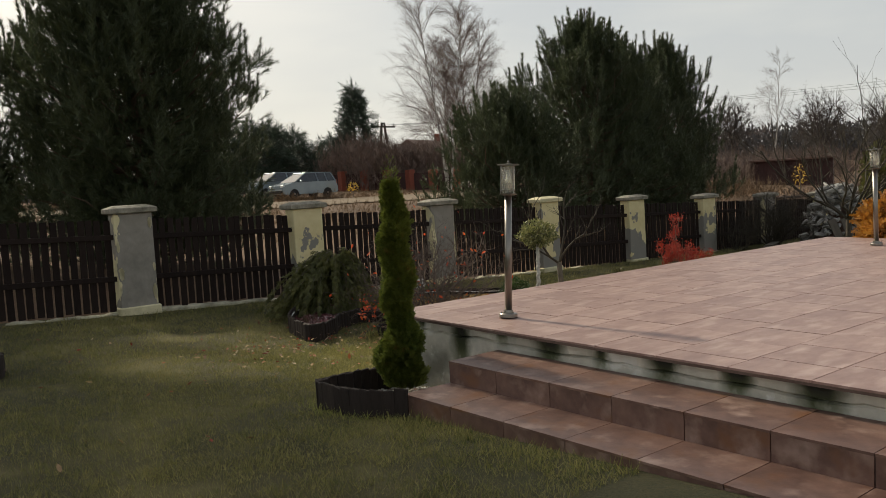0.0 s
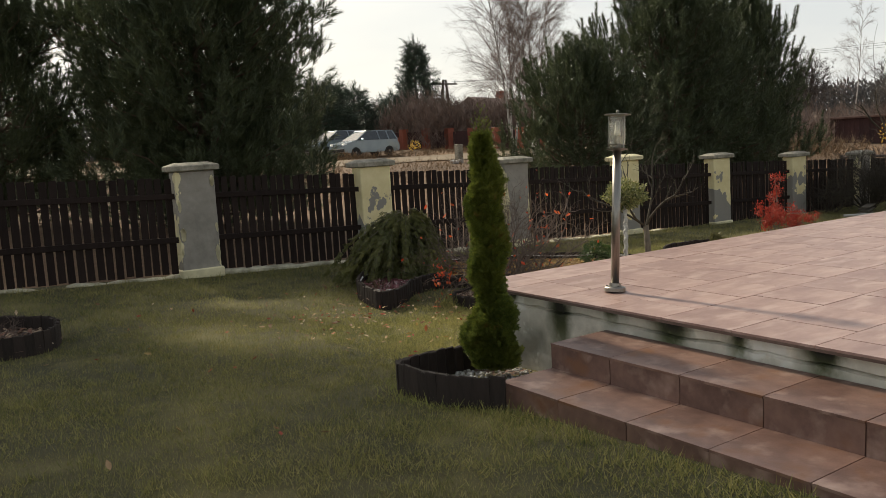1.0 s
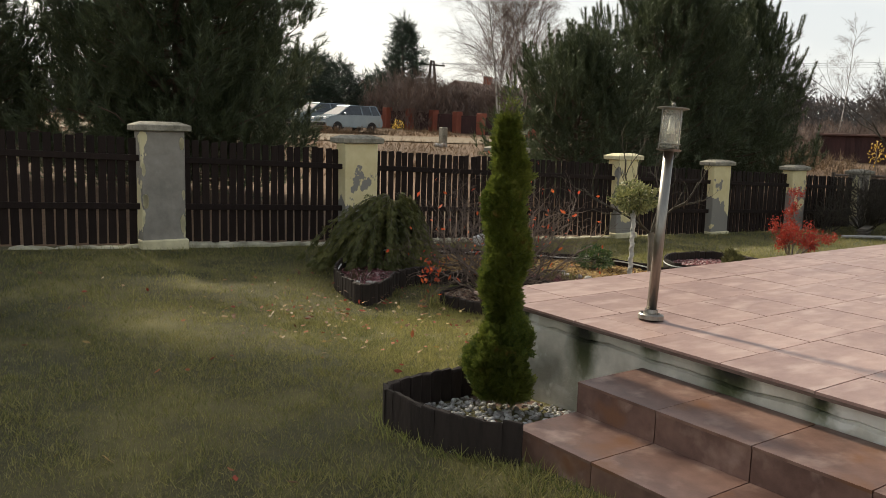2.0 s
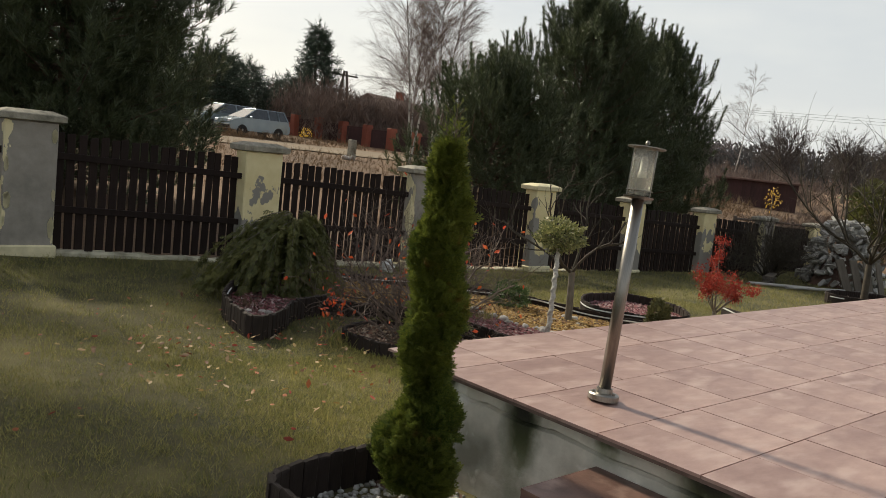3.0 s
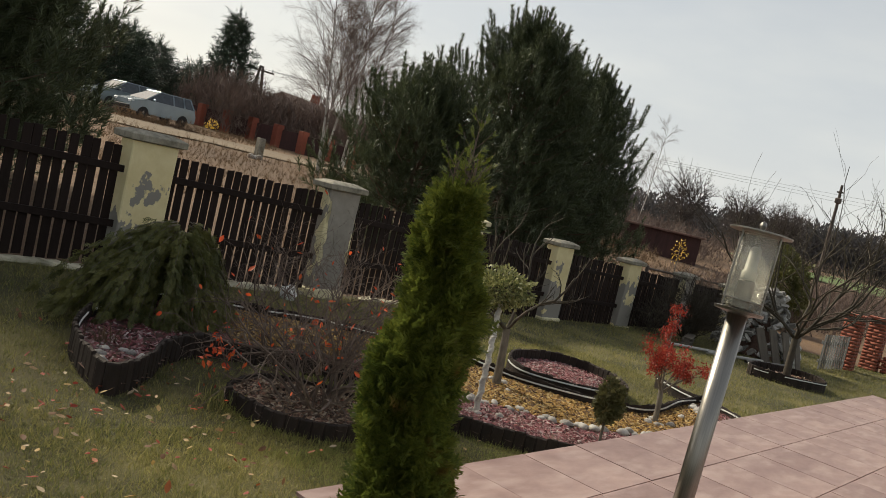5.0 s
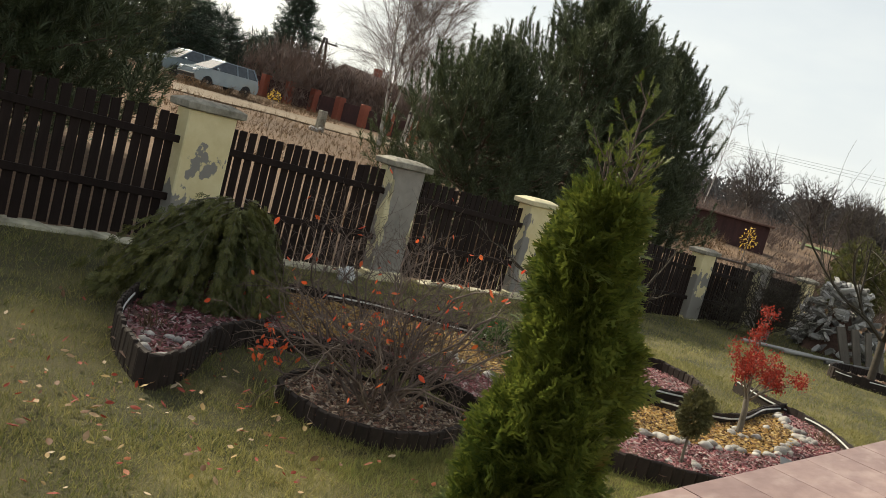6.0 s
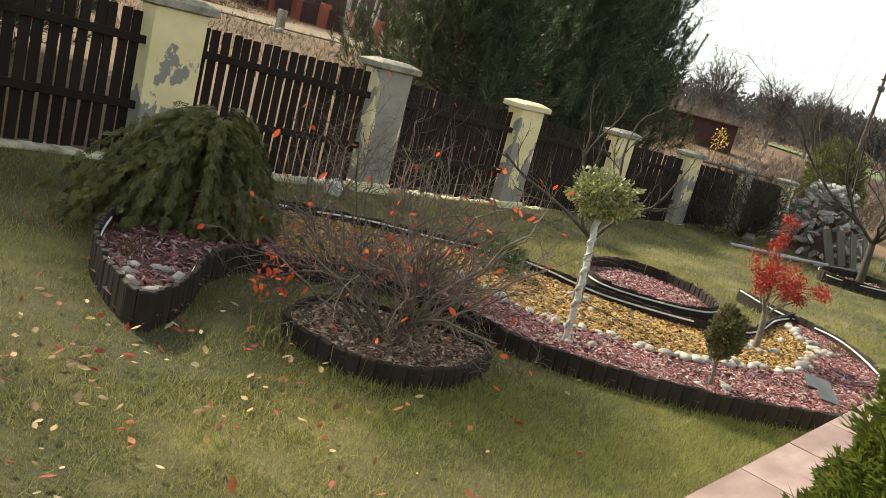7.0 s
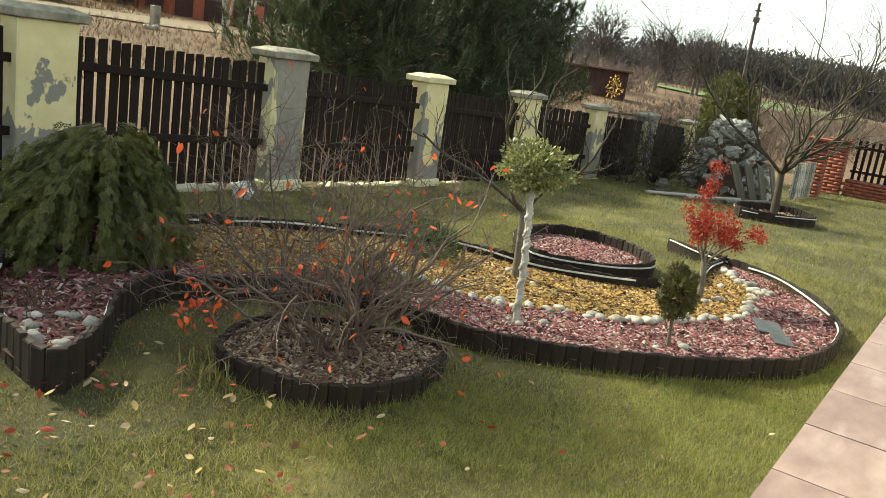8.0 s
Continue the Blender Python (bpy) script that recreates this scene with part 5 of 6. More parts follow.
BRUSH = mat("reddish brush", (0.09, 0.064, 0.052), (0.22, 0.158, 0.13), 0.7, 0.9, 0, island=0.6)
twig_cloud("far_brush", 38, 46, 18, 4.2, 12000, 1, BRUSH, "reddish leafless thicket beyond the track", 3, size=0.9)
twig_cloud("far_brush", 32, 24, 14, 1.0, 4000, 2, REED, "dry reeds on the slope behind the fence", 3, size=0.5)
twig_cloud("far_brush", 50, 30, 26, 2.4, 6000, 3, BRUSH, "brown leafless thicket beyond the shed", 3, size=0.8)
twig_cloud("far_brush", 36, 13.5, 16, 1.2, 6000, 4, BRUSH, "brown leafless hedge on the slope", 2.5, size=0.45)
twig_cloud("far_brush", 60, 15, 40, 1.3, 6000, 5, BRUSH, "low brown brush before the far meadow", 5, size=0.7)
twig_cloud("dry_reeds", 20, 25, 44, 0.55, 9000, 6, REED, "dry tall grass on the field behind the fence", 7, "grass", 0.35)
twig_cloud("dry_reeds", 22.5, 13.2, 24, 0.5, 5000, 7, REED, "dry grass tufts just behind the fence", 1.3, "grass", 0.3)
twig_cloud("dry_reeds", 16, 38.5, 26, 0.5, 3500, 8, REED, "dry grass round the parked cars", 1.0, "grass", 0.35)
YB = mat("yellow leaves", (0.45, 0.26, 0.03), (0.8, 0.55, 0.1), 2, 0.6, 0, island=0.7, trans=0.3)
for x, y, h, s in ((25.3, 38.6, 0.7, 3), (36.5, 19.2, 1.3, 4)):
    tt = thing("yellow_bush", (x, y, gz(x, y)), "small bush with yellow autumn leaves", "shrub")
    tb = Tubes()
    tb.add([(0, 0, -0.1), (0.02, 0.02, h)], 0.03, 0.01, 4)
    tb.part("stem", BARK, tt)
    ball(tt, 0, 0, h * 0.8, 0.34, h * 0.36, 90, 0.1, YB, s, hollow=0.1)


def far_tree(x, y, h, w, seed, label):
    z0 = gz(x, y)
    tt = thing("leafless_tree", (x, y, z0), label, "tree")
    g = np.random.default_rng(seed)
    tk, tb, tips = Tubes(), Tubes(), []
    tk.add([(0, 0, -0.2), (0.1, 0, h * 0.3), (0, 0.1, h * 0.5)], 0.03 * h, 0.02 * h, 7)
    tk.part("trunk", BARK, tt)
    for k in range(10):
        a = k * 2.4
        grow(tb, tips, (0, 0, h * (0.25 + 0.025 * k)), (w * math.cos(a), w * math.sin(a), 0.8), h * 0.5, 0.012 * h, 3, g, kids=5, bend=0.25, up=0.12, spread=0.8, shrink=0.5, segs=4, sides=3)
    tagged(tb.part("twig_veil", HAZET, tt), kind="stuff")
    tagged(ball(tt, 0, 0, h * 0.57, h * 0.36, h * 0.43, 2400, 0.42, HAZET, seed, "twig_crown", ([(-0.03, 0, 0), (0.03, 0, 0), (0, 0.1, 1), (0.3, 0, 0.7), (-0.3, 0, 0.8)], [(0, 1, 2), (0, 1, 3), (0, 1, 4)]), 0.05), kind="stuff")
    return tt


far_tree(71.7, 36, 6.2, 0.9, 41, "rounded leafless tree at the edge of the field")
for k, (x, y, h) in enumerate([(78, 33, 6.0), (84, 31.5, 5.6), (90, 33, 6.2), (74, 46, 6.4), (68, 47, 5.6), (60, 45, 5.5), (52, 40, 4.5)]):
    far_tree(x, y, h, 0.6, 50 + k, "leafless tree in the far row")


def far_wood(name, x0, y0, x1, y1, h, n, seed, material, label, deep=12):
    g = np.random.default_rng(seed)
    u = g.uniform(0, 1, n)
    px = x0 + (x1 - x0) * u + g.uniform(-deep, deep, n)
    py = y0 + (y1 - y0) * u + g.uniform(-deep, deep, n)
    ln = math.hypot(x1 - x0, y1 - y0)
    top = h * (0.72 + 0.35 * np.array([noise.noise((float(v) * ln / 7, seed, 0)) + 0.5 * noise.noise((float(v) * ln / 2.2, seed, 4)) for v in u]))
    P = np.stack([px, py, ground(px, py) + g.uniform(0, 1, n) ** 1.4 * top - 0.5], -1)
    D = np.stack([g.normal(0, 0.5, n), g.normal(0, 0.5, n), np.ones(n)], -1)
    ob = strew(name, [(-0.3, 0, 0), (0.3, 0.05, 0), (0.05, 0.1, 1.3), (0.35, 0.2, 0.2), (-0.3, -0.2, 0.4), (-0.02, -0.1, 1.0)], [(0, 1, 2), (3, 4, 5)], P, D, g.uniform(0, 6.3, n), g.uniform(0.7, 1.5, n) * h * 0.05, material)
    return tagged(ob, label, "woods", kind="stuff")


# woods whose colour carries the haze of the distance
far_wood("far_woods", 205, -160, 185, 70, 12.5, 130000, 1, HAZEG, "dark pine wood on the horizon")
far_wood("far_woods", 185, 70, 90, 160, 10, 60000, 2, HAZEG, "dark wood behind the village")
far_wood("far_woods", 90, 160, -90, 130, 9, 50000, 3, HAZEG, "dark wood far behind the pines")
far_wood("far_thicket", 120, -30, 110, 48, 3.2, 16000, 4, BRUSH, "brown leafless thicket below the wood", 8)

# ---- parked cars ----
def car(x, y, rz, label):
    t = thing("parked_car", (x, y, gz(x, y)), label, "car", "cars parked on the field", rz=rz)
    t.matrix_world = t.matrix_world @ Matrix.Diagonal((0.9, 0.9, 0.9, 1))
    side = [(-1.95, 0.32), (-2.0, 0.55), (-1.93, 0.82), (-1.1, 1.0), (1.85, 1.02), (1.97, 0.8), (1.97, 0.4), (1.85, 0.28), (1.55, 0.28), (1.45, 0.5), (1.2, 0.6), (0.95, 0.5), (0.85, 0.28), (-0.85, 0.28), (-0.95, 0.5), (-1.2, 0.6), (-1.45, 0.5), (-1.55, 0.28)]
    bm = bmesh.new()
    L = [bm.verts.new((p, -0.82, q)) for p, q in side]
    R = [bm.verts.new((p, 0.82, q)) for p, q in side]
    bm.faces.new(L)
    bm.faces.new(R[::-1])
    for k in range(len(side)):
        bm.faces.new((L[k], R[k], R[(k + 1) % len(side)], L[(k + 1) % len(side)]))
    bmesh.ops.recalc_face_normals(bm, faces=bm.faces)
    bmesh.ops.bevel(bm, geom=[e for e in bm.edges if abs(e.verts[0].co.y - e.verts[1].co.y) < 0.01 and e.verts[0].co.z > 0.6 and e.verts[1].co.z > 0.6], offset=0.06, segments=2, affect="EDGES")
    body = part("body", bm, CARP, t, "silver blue body shell")
    cab = [(-1.15, 0.99, 0.78), (1.85, 1.0, 0.78), (1.6, 1.5, 0.6), (-0.25, 1.5, 0.6)]
    bm = bmesh.new()
    lo = [bm.verts.new((p, -w, q)) for p, q, w in cab]
    hi = [bm.verts.new((p, w, q)) for p, q, w in cab]
    for quad, nm in (((lo[0], lo[1], lo[2], lo[3]), "side_window"), ((hi[3], hi[2], hi[1], hi[0]), "side_window"), ((lo[0], lo[3], hi[3], hi[0]), "windscreen"), ((lo[1], hi[1], hi[2], lo[2]), "rear_window")):
        pm = bmesh.new()
        pm.faces.new([pm.verts.new(v.co) for v in quad])
        bmesh.ops.recalc_face_normals(pm, faces=pm.faces)
        bmesh.ops.solidify(pm, geom=pm.faces[:], thickness=0.01)
        part(nm, pm, CARG, t, "dark glass")
    bm.free()
    part("roof", box_bm(1.95, 1.24, 0.05, (0.68, 0, 1.485), 0.02), CARP, t)
    for px, qx in ((-1.12, -0.28), (0.55, 0.5), (1.22, 1.15), (1.84, 1.6)):
        for s in (-1, 1):
            bm = bmesh.new()
            v = [bm.verts.new(c) for c in ((px - 0.05, s * 0.795, 0.99), (px + 0.05, s * 0.795, 0.99), (qx + 0.05, s * 0.615, 1.5), (qx - 0.05, s * 0.615, 1.5))]
            bm.faces.new(v)
            bmesh.ops.solidify(bm, geom=bm.faces[:], thickness=0.02)
            part("window_pillar", bm, CARP, t)
    for px in (-1.2, 1.2):
        for s in (-1, 1):
            w = part("tyre", lathe_bm([(0.2, -0.09), (0.29, -0.09), (0.31, -0.05), (0.31, 0.05), (0.29, 0.09), (0.2, 0.09)], 20), RUBBER, t)
            w.matrix_local = pose(px, s * 0.74, 0.31, 90, 0, 0)
            r = part("rim", lathe_bm([(0.04, 0.1), (0.1, 0.075), (0.2, 0.085), (0.2, -0.085), (0.05, -0.08)], 14), STEEL, w)
    for s in (-1, 1):
        part("headlight", box_bm(0.2, 0.3, 0.16, (-1.86, s * 0.62, 0.68), 0.03), WHITE, t)
        part("tail_light", box_bm(0.06, 0.16, 0.4, (1.93, s * 0.72, 0.65), 0.02), BRICK, t)
        part("wing_mirror", box_bm(0.1, 0.18, 0.12, (-0.75, s * 0.9, 0.98), 0.02), CARP, t)
    part("bumper", box_bm(0.12, 1.5, 0.2, (-1.97, 0, 0.36), 0.03), RUBBER, t)
    return t


car(23.15, 40.2, 5, "silver blue people carrier parked on the field")
car(22.55, 42.4, 8, "second pale car parked half behind the first")

# ---- red boundary fence, stub post, shed, house, poles ----
A, B = np.array((27.4, 48.2)), np.array((34.6, 38.6))
bf = thing("boundary_fence", (A[0], A[1], gz(*A)), "far red brown boundary fence with brick posts", "fence")
o = Vector((A[0], A[1], gz(*A)))
for k in range(9):
    p = A + (B - A) * k / 8
    w = part("post", box_bm(0.45, 0.45, 1.35, (p[0] - o.x, p[1] - o.y, gz(*p) - o.z - 0.1), 0.02), BRICK, bf)
    if k < 8:
        q2 = A + (B - A) * (k + 1) / 8
        mid, ln = (p + q2) / 2, np.linalg.norm(q2 - p) - 0.45
        part("panel", box_bm(ln, 0.06, 1.05, (mid[0] - o.x, mid[1] - o.y, gz(*mid) - o.z), 0.0, turn=pose(0, 0, 0, 0, 0, math.degrees(math.atan2(*(B - A)[::-1])))), SHEDW, bf)
sp = thing("stone_post", (23.6, 32.3, gz(23.6, 32.3)), "short grey concrete post with a broken foot", "post")
part("shaft", box_bm(0.3, 0.3, 0.95, (0, 0, -0.1), 0.03), CAPM, sp)
g = random.Random(4)
for _ in range(4):
    stone(23.4 + g.uniform(-0.6, 0.4), 31.9 + g.uniform(-0.2, 0.2), g.uniform(0.12, 0.2), g, 0.0, "pale rubble at the concrete post")

sh = thing("shed", (48.4, 25.9, gz(48.4, 25.9)), "long low dark red wooden shed with a flat roof", "shed", rz=-65)
part("board_wall", box_bm(4.2, 3.0, 1.6, (0, 0, -0.2), 0.02), SHEDW, sh)
for k in range(17):
    part("board", box_bm(0.22, 0.03, 1.55, (-2.0 + k * 0.25, -1.52, -0.15)), SHEDW, sh)
part("roof", box_bm(4.7, 3.6, 0.12, (0, 0, 1.4), 0.02), ROOFM, sh)

hs = thing("house", (49, 61.0, gz(49, 61) - 0.9), "distant house with a brown tiled gable roof", "house", rz=25)
part("wall", box_bm(10, 8, 2.6, (0, 0, -0.3)), WALLM, hs)
bm = bmesh.new()
v = [bm.verts.new(c) for c in ((-5.4, -4.6, 2.1), (5.4, -4.6, 2.1), (5.4, 4.6, 2.1), (-5.4, 4.6, 2.1), (-5.4, 0, 4.9), (5.4, 0, 4.9))]
for f in ((0, 1, 5, 4), (2, 3, 4, 5), (1, 2, 5), (3, 0, 4), (0, 3, 2, 1)):
    bm.faces.new([v[k] for k in f])
part("roof", bm, ROOFM, hs)
part("chimney", box_bm(0.6, 0.6, 1.4, (1.5, 0.3, 4.2)), BRICK, hs)
for x in (-2.5, 0.5, 3):
    part("window", box_bm(1.1, 0.1, 1.1, (x, -4.02, 0.7)), CARG, hs)

pl = thing("utility_pole", (40.5, 57, gz(40.5, 57)), "wooden A-frame utility pole with a cross arm", "pole")
for s in (-1, 1):
    tb = Tubes()
    tb.add([(s * 0.9, 0, -0.2), (s * 0.1, 0, 5.3)], 0.13, 0.1, 7)
    tb.part("leg", WOODP, pl)
part("cross_arm", box_bm(2.4, 0.12, 0.12, (0, 0, 4.9)), WOODP, pl)
for s in (-1.05, 0, 1.05):
    part("insulator", lathe_bm([(0.05, 5.0), (0.07, 5.1), (0.04, 5.25)], 8, (s, 0, 0)), WHITE, pl)
pl = thing("utility_pole", (68.6, 22.8, gz(68.6, 22.8)), "dark slim utility pole on the slope", "pole")
tb = Tubes()
tb.add([(0, 0, -0.2), (0, 0, 8.0)], 0.16, 0.1, 7)
tb.part("mast", WOODP, pl)
part("cross_arm", box_bm(0.2, 0.45, 0.1, (0, 0, 7.4)), WOODP, pl)
part("fitting", box_bm(0.4, 0.4, 0.4, (0, 0, 6.6), 0.05), WOODP, pl)
wi = thing("power_lines", (0, 0, 0), "thin dark power lines high over the fields", "cable")
for k in range(3):
    tb = Tubes()
    s = np.linspace(0, 1, 30)
    pa, pb = np.array((40.5 + k, 57, gz(40.5, 57) + 5.1)), np.array((150.0, -20 + 3 * k, 14.0 + k))
    tb.add(pa + (pb - pa) * s[:, None] + np.stack([0 * s, 0 * s, -3.0 * 4 * s * (1 - s) * 0.5], -1), 0.012, 0.012, 3)
    tb.part("wire", WIRE, wi)
rf = thing("rail_fence", (0, 0, 0), "low grey wooden rail fence on the slope", "fence")
for k in range(9):
    x, y = 26.5 + k * 1.3, 15.5 - k * 0.35
    part("post", box_bm(0.09, 0.09, 0.95, (x, y, gz(x, y) - 0.2), 0.01), WOODP, rf)
    if k < 8:
        tb = Tubes()
        tb.add([(x, y, gz(x, y) + 0.66), (x + 1.3, y - 0.35, gz(x + 1.3, y - 0.35) + 0.66)], 0.04, 0.035, 6)
        tb.part("rail", WOODP, rf)

gj = thing("round_conifer", (28.9, 12.2, gz(28.9, 12.2)), "rounded green conifer beyond the fence corner", "shrub")
tb = Tubes()
tb.add([(0, 0, -0.1), (0, 0, 1.2)], 0.06, 0.03, 6)
tb.part("stem", BARK, gj)
ball(gj, 0, 0, 1.1, 0.8, 1.15, 6000, 0.13, JUNI, 77, tv=frond(4))
# ---- rubble, planks, pipes at the fence corner ----
rub_meshes = []
for k in range(5):
    gg = random.Random(k + 60)
    bm = box_bm(gg.uniform(0.14, 0.3), gg.uniform(0.06, 0.11), gg.uniform(0.05, 0.09), (0, 0, 0), 0.02)
    for v in bm.verts:
        v.co += Vector((gg.uniform(-0.03, 0.03), gg.uniform(-0.02, 0.02), gg.uniform(-0.02, 0.02)))
    me = bpy.data.meshes.new("log")
    bm.to_mesh(me)
    bm.free()
    me.materials.append(RUBB)
    rub_meshes.append(me)
rp_ = thing("rubble_pile", (19.9, 9.45, gz(19.9, 9.45)), "tall pile of pale split logs and broken concrete", "pile")
g = random.Random(8)
for k in range(300):
    u = g.uniform(0, 1)
    h = 1.35 * u ** 1.1
    rr = 0.8 * (1 - h / 2.3) * g.uniform(0.55, 1.0)
    a = g.uniform(0, 6.3)
    ob = new("log", rub_meshes[g.randrange(5)])
    ob.parent = rp_
    ob.matrix_local = pose(rr * math.cos(a) * 0.9, rr * math.sin(a) * 1.25, h, g.uniform(-60, 60), g.uniform(-50, 50), g.uniform(0, 360))
bm = bmesh.new()
bmesh.ops.create_cone(bm, cap_ends=True, segments=14, radius1=0.65, radius2=0.1, depth=1.0, matrix=Matrix.Translation((0, 0, 0.4)))
part("heap_core", bm, BEDS, rp_)
for k in range(4):
    pk = thing("plank", (18.75 + 0.14 * k, 8.75 - 0.16 * k, gz(18.7, 8.7)), "weathered grey plank leaning on the rubble pile", "plank", "planks leaning on the pile", rz=-30 + 6 * k)
    b = part("board", box_bm(0.19, 0.03, 0.72, (0, 0, 0), 0.004), PLANKG, pk)
    b.rotation_euler = (radians(-24), radians(8 * k - 10), 0)
for k in range(3):
    pp = thing("pipe", (17.4 + 0.5 * k, 9.5 - 0.45 * k, gz(17.5, 9.2) + 0.05), "pale plastic pipe lying on the lawn by the pile", "pipe", "pipes by the pile", rz=-35 + 10 * k)
    tb = Tubes()
    tb.add([(-0.7, 0, 0), (0, 0.02, 0), (0.7, 0, 0)], 0.03, 0.03, 8)
    tb.part("tube", RUBB, pp)
wp = thing("pallet_panel", (21.6, 8.35, gz(21.6, 8.35)), "pale upright slatted panel beside the brick pillar", "panel", rz=-4)
for k in range(11):
    part("slat", box_bm(0.07, 0.02, 0.75, (-0.7 + 0.14 * k, 0, 0.0), 0.003), RUBB, wp)
for h in (0.15, 0.55):
    part("rail", box_bm(1.5, 0.03, 0.06, (0, 0.03, h)), RUBB, wp)
cp = thing("plank_stack", (17.9, 10.0, gz(17.9, 10.0)), "low stack of old grey boards by the shrub", "planks", rz=20)
for k in range(5):
    part("board", box_bm(0.9, 0.16, 0.03, (0.03 * k, 0.04 * (k % 2), 0.035 * k), 0.004), PLANKG, cp)
tarp = thing("plastic_bag", (8.55, 10.85, gz(8.55, 10.85)), "small crumpled white plastic bag on the lawn", "bag")
bm = bmesh.new()
bmesh.ops.create_icosphere(bm, subdivisions=3, radius=0.09)
for v in bm.verts:
    v.co *= 1 + 0.5 * noise.noise(v.co * 18)
    v.co.z += 0.08
part("film", bm, WHITE, tarp)

# ---- fallen leaves and grass ----
g = np.random.default_rng(91)
n = 300
P = np.concatenate([np.stack([g.normal(4.5, 0.8, n), g.normal(7.5, 0.8, n)], -1), np.stack([g.uniform(1, 8, 70), g.uniform(4, 10, 70)], -1)])
out = ~(within(P, main) | within(P, BL) | within(P, np.concatenate([TH, [(4.0, 3.98)]]))) & ~((P[:, 0] > 3.0) & (P[:, 1] < 5.35))
P = P[out]
n = len(P)
tagged(strew("fallen_leaves", *LEAF, np.c_[P, ground(P[:, 0], P[:, 1]) + 0.042], np.c_[g.normal(0, 1, (n, 2)), g.normal(0.1, 0.25, n)], g.choice((0.0, 3.1), n) + g.normal(0, 0.4, n), g.uniform(0.02, 0.062, n), FALLEN), "fallen red, orange and buff leaves on the lawn", "leaves", kind="stuff")


def lawn(x0, x1, y0, y1, dens, size, seed, label, material=GRASS):
    g = np.random.default_rng(seed)
    n = int((x1 - x0) * (y1 - y0) * dens)
    P = np.stack([g.uniform(x0, x1, n), g.uniform(y0, y1, n)], -1)
    th = np.concatenate([TH, [(4.0, 3.98)]])
    ok = ~(within(P, main) | within(P, BL) | within(P, OV) | within(P, th) | within(P, AP) | within(P, LP))
    ok &= ~((P[:, 0] > PX0) & (P[:, 1] < PY1)) & ~((P[:, 0] > 3.2) & (P[:, 1] < 3.99))
    P = P[ok]
    n = len(P)
    D = np.c_[g.normal(0, 0.55, (n, 2)), np.ones(n)]
    cell = np.random.default_rng(seed + 50).uniform(0.6, 1.4, (64, 64))
    Q = P + g.normal(0, 0.03, P.shape)
    size = size * cell[(Q[:, 0] * 8).astype(int) % 64, (Q[:, 1] * 8).astype(int) % 64]
    long = 1 + 0.6 * np.exp(-np.clip(3.2 - P[:, 0], 0, 9) ** 2 / 0.06) * (P[:, 1] < 4.2)
    ob = strew("lawn_grass", [(-0.05, 0, 0), (0.05, 0, 0), (0, 0.35, 1)], [(0, 1, 2)], np.c_[P, ground(P[:, 0], P[:, 1]) - 0.005], D, g.uniform(0, 6.3, n), g.uniform(0.6, 1.4, n) * size * long, material)
    return tagged(ob, label, "grass", kind="stuff")


lawn(-0.5, 8.5, 2.2, 8.4, 7000, 0.03, 1, "short autumn lawn grass, green mixed with straw")
lawn(3.6, 8.4, 4.9, 7.4, 6000, 0.032, 6, "short sunlit lawn grass before the beds")
# lighter blades paint the bright sun patch over the lawn here
lawn(5.3, 9.2, 5.2, 7.0, 8500, 0.029, 7, "fresh green lawn grass along the patio, coloured lighter as if sunlit", LIT_LUSH)
lawn(-1.0, 11.5, 8.4, 11.2, 2600, 0.04, 2, "short lawn grass in the shade of the fence")
lawn(8.5, 12.5, 5.3, 9.5, 3500, 0.04, 3, "short lawn grass round the oval bed")
lawn(11.5, 24, 3.0, 11.2, 1000, 0.05, 4, "lawn grass towards the brick pillars")

g = np.random.default_rng(15)
for L, w in ((lf, 0.1), (BL, 0.1), (la2, 0.12), (TH, 0.08)):
    R = resample(L, 0.004)
    Dn = np.gradient(R, axis=0)
    N = np.stack([Dn[:, 1], -Dn[:, 0]], -1) / (np.linalg.norm(Dn, axis=1)[:, None] + 1e-9)
    if L is BL or L is TH:
        N = np.sign(((R - R.mean(0)) * N).sum(1))[:, None] * N
    else:
        N = -N * np.sign((N * ((8.6, 7.6) - R)).sum(1))[:, None]
    Q = R + N * np.abs(g.normal(0.03, w * 0.6, (len(R), 1))) + N * 0.02
    n = len(Q)
    tagged(strew("edge_grass", [(-0.035, 0, 0), (0.035, 0, 0), (0, 0.3, 1)], [(0, 1, 2)], np.c_[Q, ground(Q[:, 0], Q[:, 1]) - 0.005], np.c_[g.normal(0, 0.45, (n, 2)), np.ones(n)], g.uniform(0, 6.3, n), g.uniform(0.03, 0.085, n), LIT_LUSH), "longer fresh green grass along a bed edging", "grass", kind="stuff")

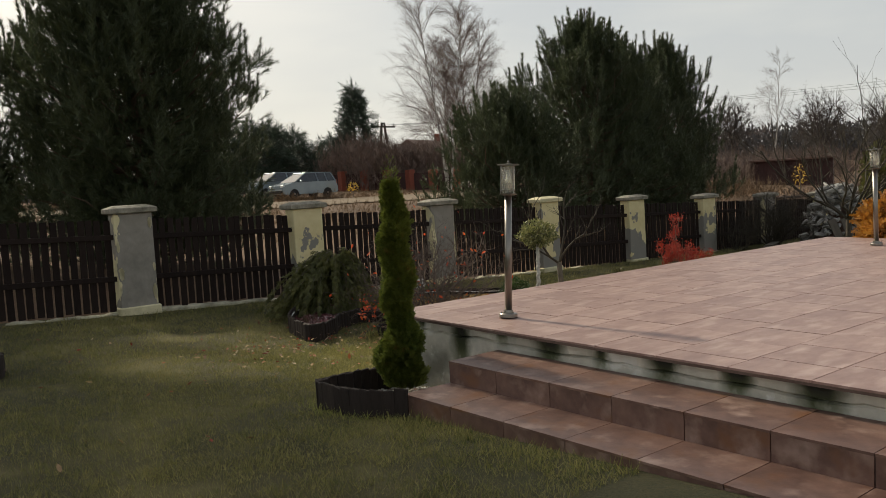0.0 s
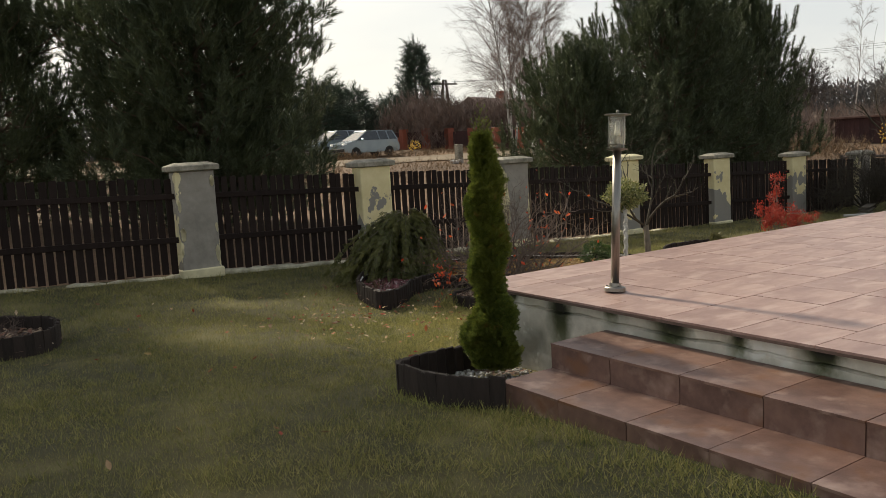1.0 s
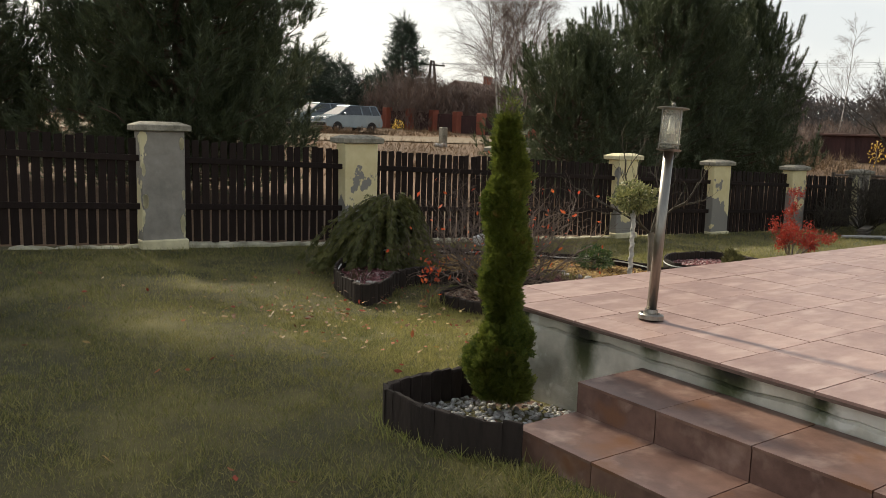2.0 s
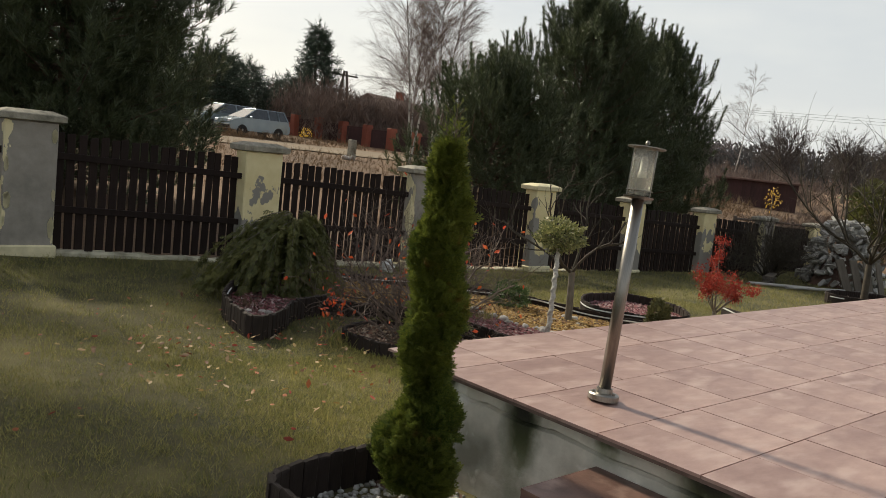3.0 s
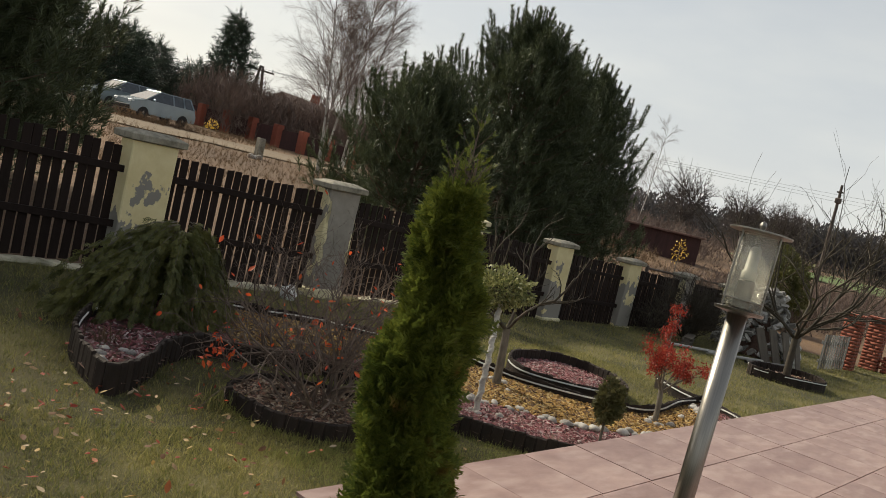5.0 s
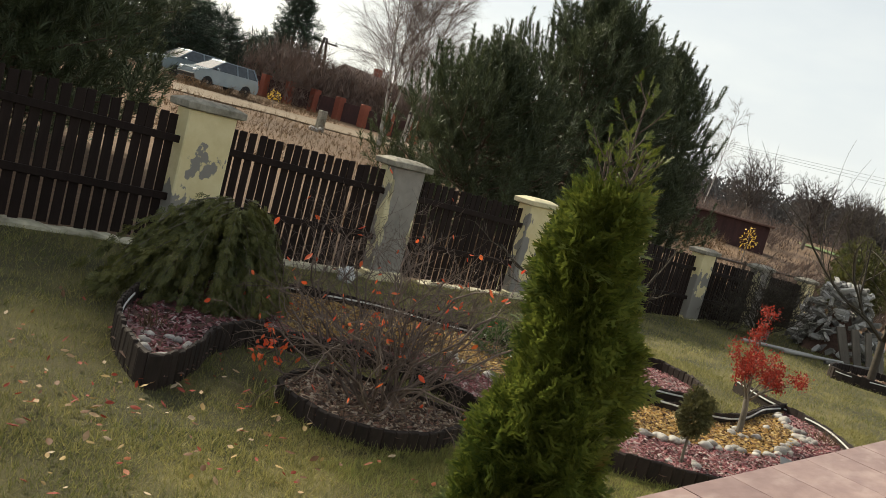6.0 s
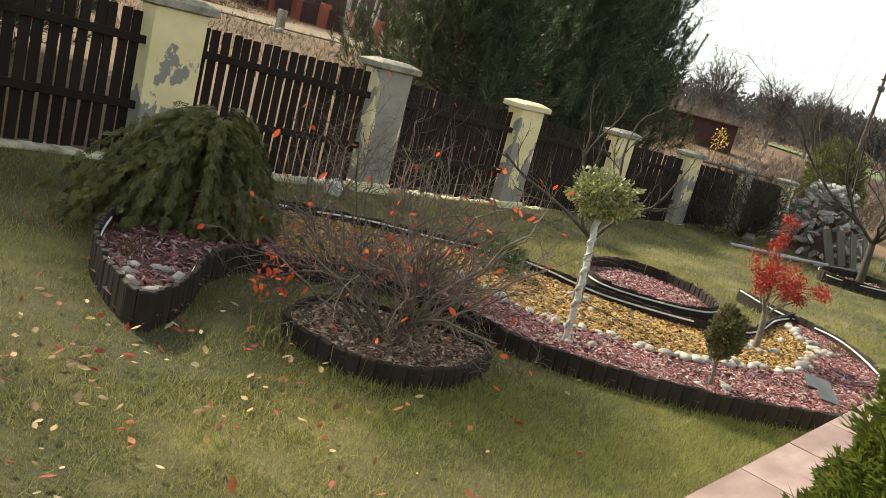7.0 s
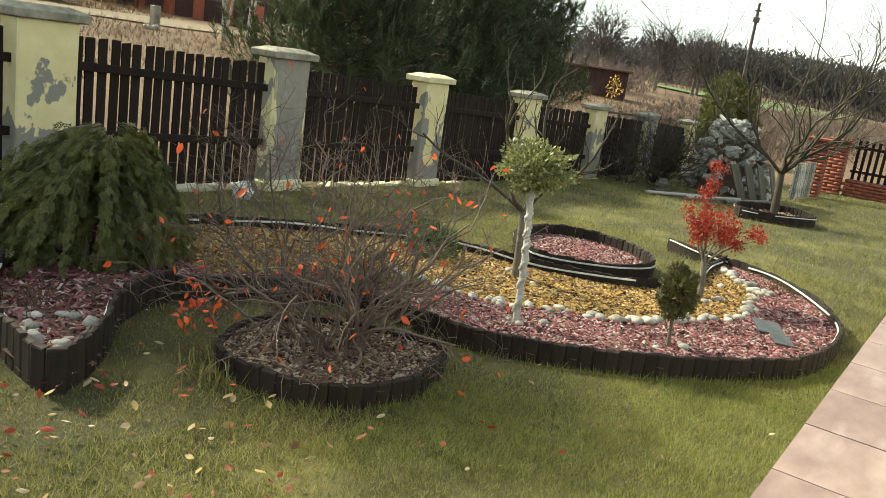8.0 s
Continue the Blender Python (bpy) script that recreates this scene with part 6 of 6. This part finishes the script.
# ---- tiles of the patio and the steps ----
def tile_mesh(name, sx, sy, sz, material):
    bm = box_bm(sx, sy, sz, (0, 0, 0))
    me = bpy.data.meshes.new(name)
    bm.to_mesh(me)
    bm.free()
    me.materials.append(material)
    return me


TM = tile_mesh("tile", TX - 0.005, TY - 0.005, 0.012, TILE)
g = random.Random(2)
row, y = 0, PY1 + 0.01
while y > PY0 + TY:
    deep = 0.39 if row == 0 else TY
    x, first = PX0 - 0.01, (0.385, 0.36, 0.2, 0.3)[row % 4]
    while x < PX1 - 0.1:
        wide = first if x < PX0 else TX
        me = TM if (wide, deep) == (TX, TY) else tile_mesh("tile", wide - 0.005, deep - 0.005, 0.012, TILE)
        ob = new("tile", me)
        ob.parent = wall
        ob.location = (x + wide / 2, y - deep / 2, 0.688 + g.uniform(-0.0008, 0.0008))
        x += wide
    y -= deep
    row += 1
SL = 0.44
for k, (sx, top) in enumerate(STEP):
    nxt = STEP[k + 1][0] if k + 1 < len(STEP) else PX0 + 0.05
    rise = top - (gz(sx, 2.5) - 0.05 if k == 0 else STEP[0][1])
    tread = tile_mesh("tread_tile", nxt - sx + 0.012, SL - 0.005, 0.012, STEPT)
    riser = tile_mesh("riser_tile", 0.012, SL - 0.005, rise - 0.012 + (0.12 if k == 0 else 0), STEPT)
    y = SY1 - SL / 2
    while y > SY0 + SL / 2:
        for me, px, pz in ((tread, (sx + nxt) / 2 - 0.006, top - 0.012), (riser, sx - 0.002, top - rise - (0.12 if k == 0 else 0))):
            ob = new(me.name.split(".")[0], me)
            ob.parent = steps
            ob.location = (px, y + g.uniform(-0.001, 0.001), pz)
        y -= SL
    side = tile_mesh("side_tile", nxt - sx, 0.012, rise - 0.012 + 0.12, STEPT)
    ob = new("side_tile", side)
    ob.parent = steps
    ob.location = ((sx + nxt) / 2, SY1 - 0.004, top - rise - 0.12)
# the patio and its steps fall slightly towards the house
fall = pose(0, 4.6, PZ) @ pose(0, 0, 0, 0.75, 0, 0) @ pose(0, -4.6, -PZ)
for ob in (wall, steps):
    ob.matrix_world = fall
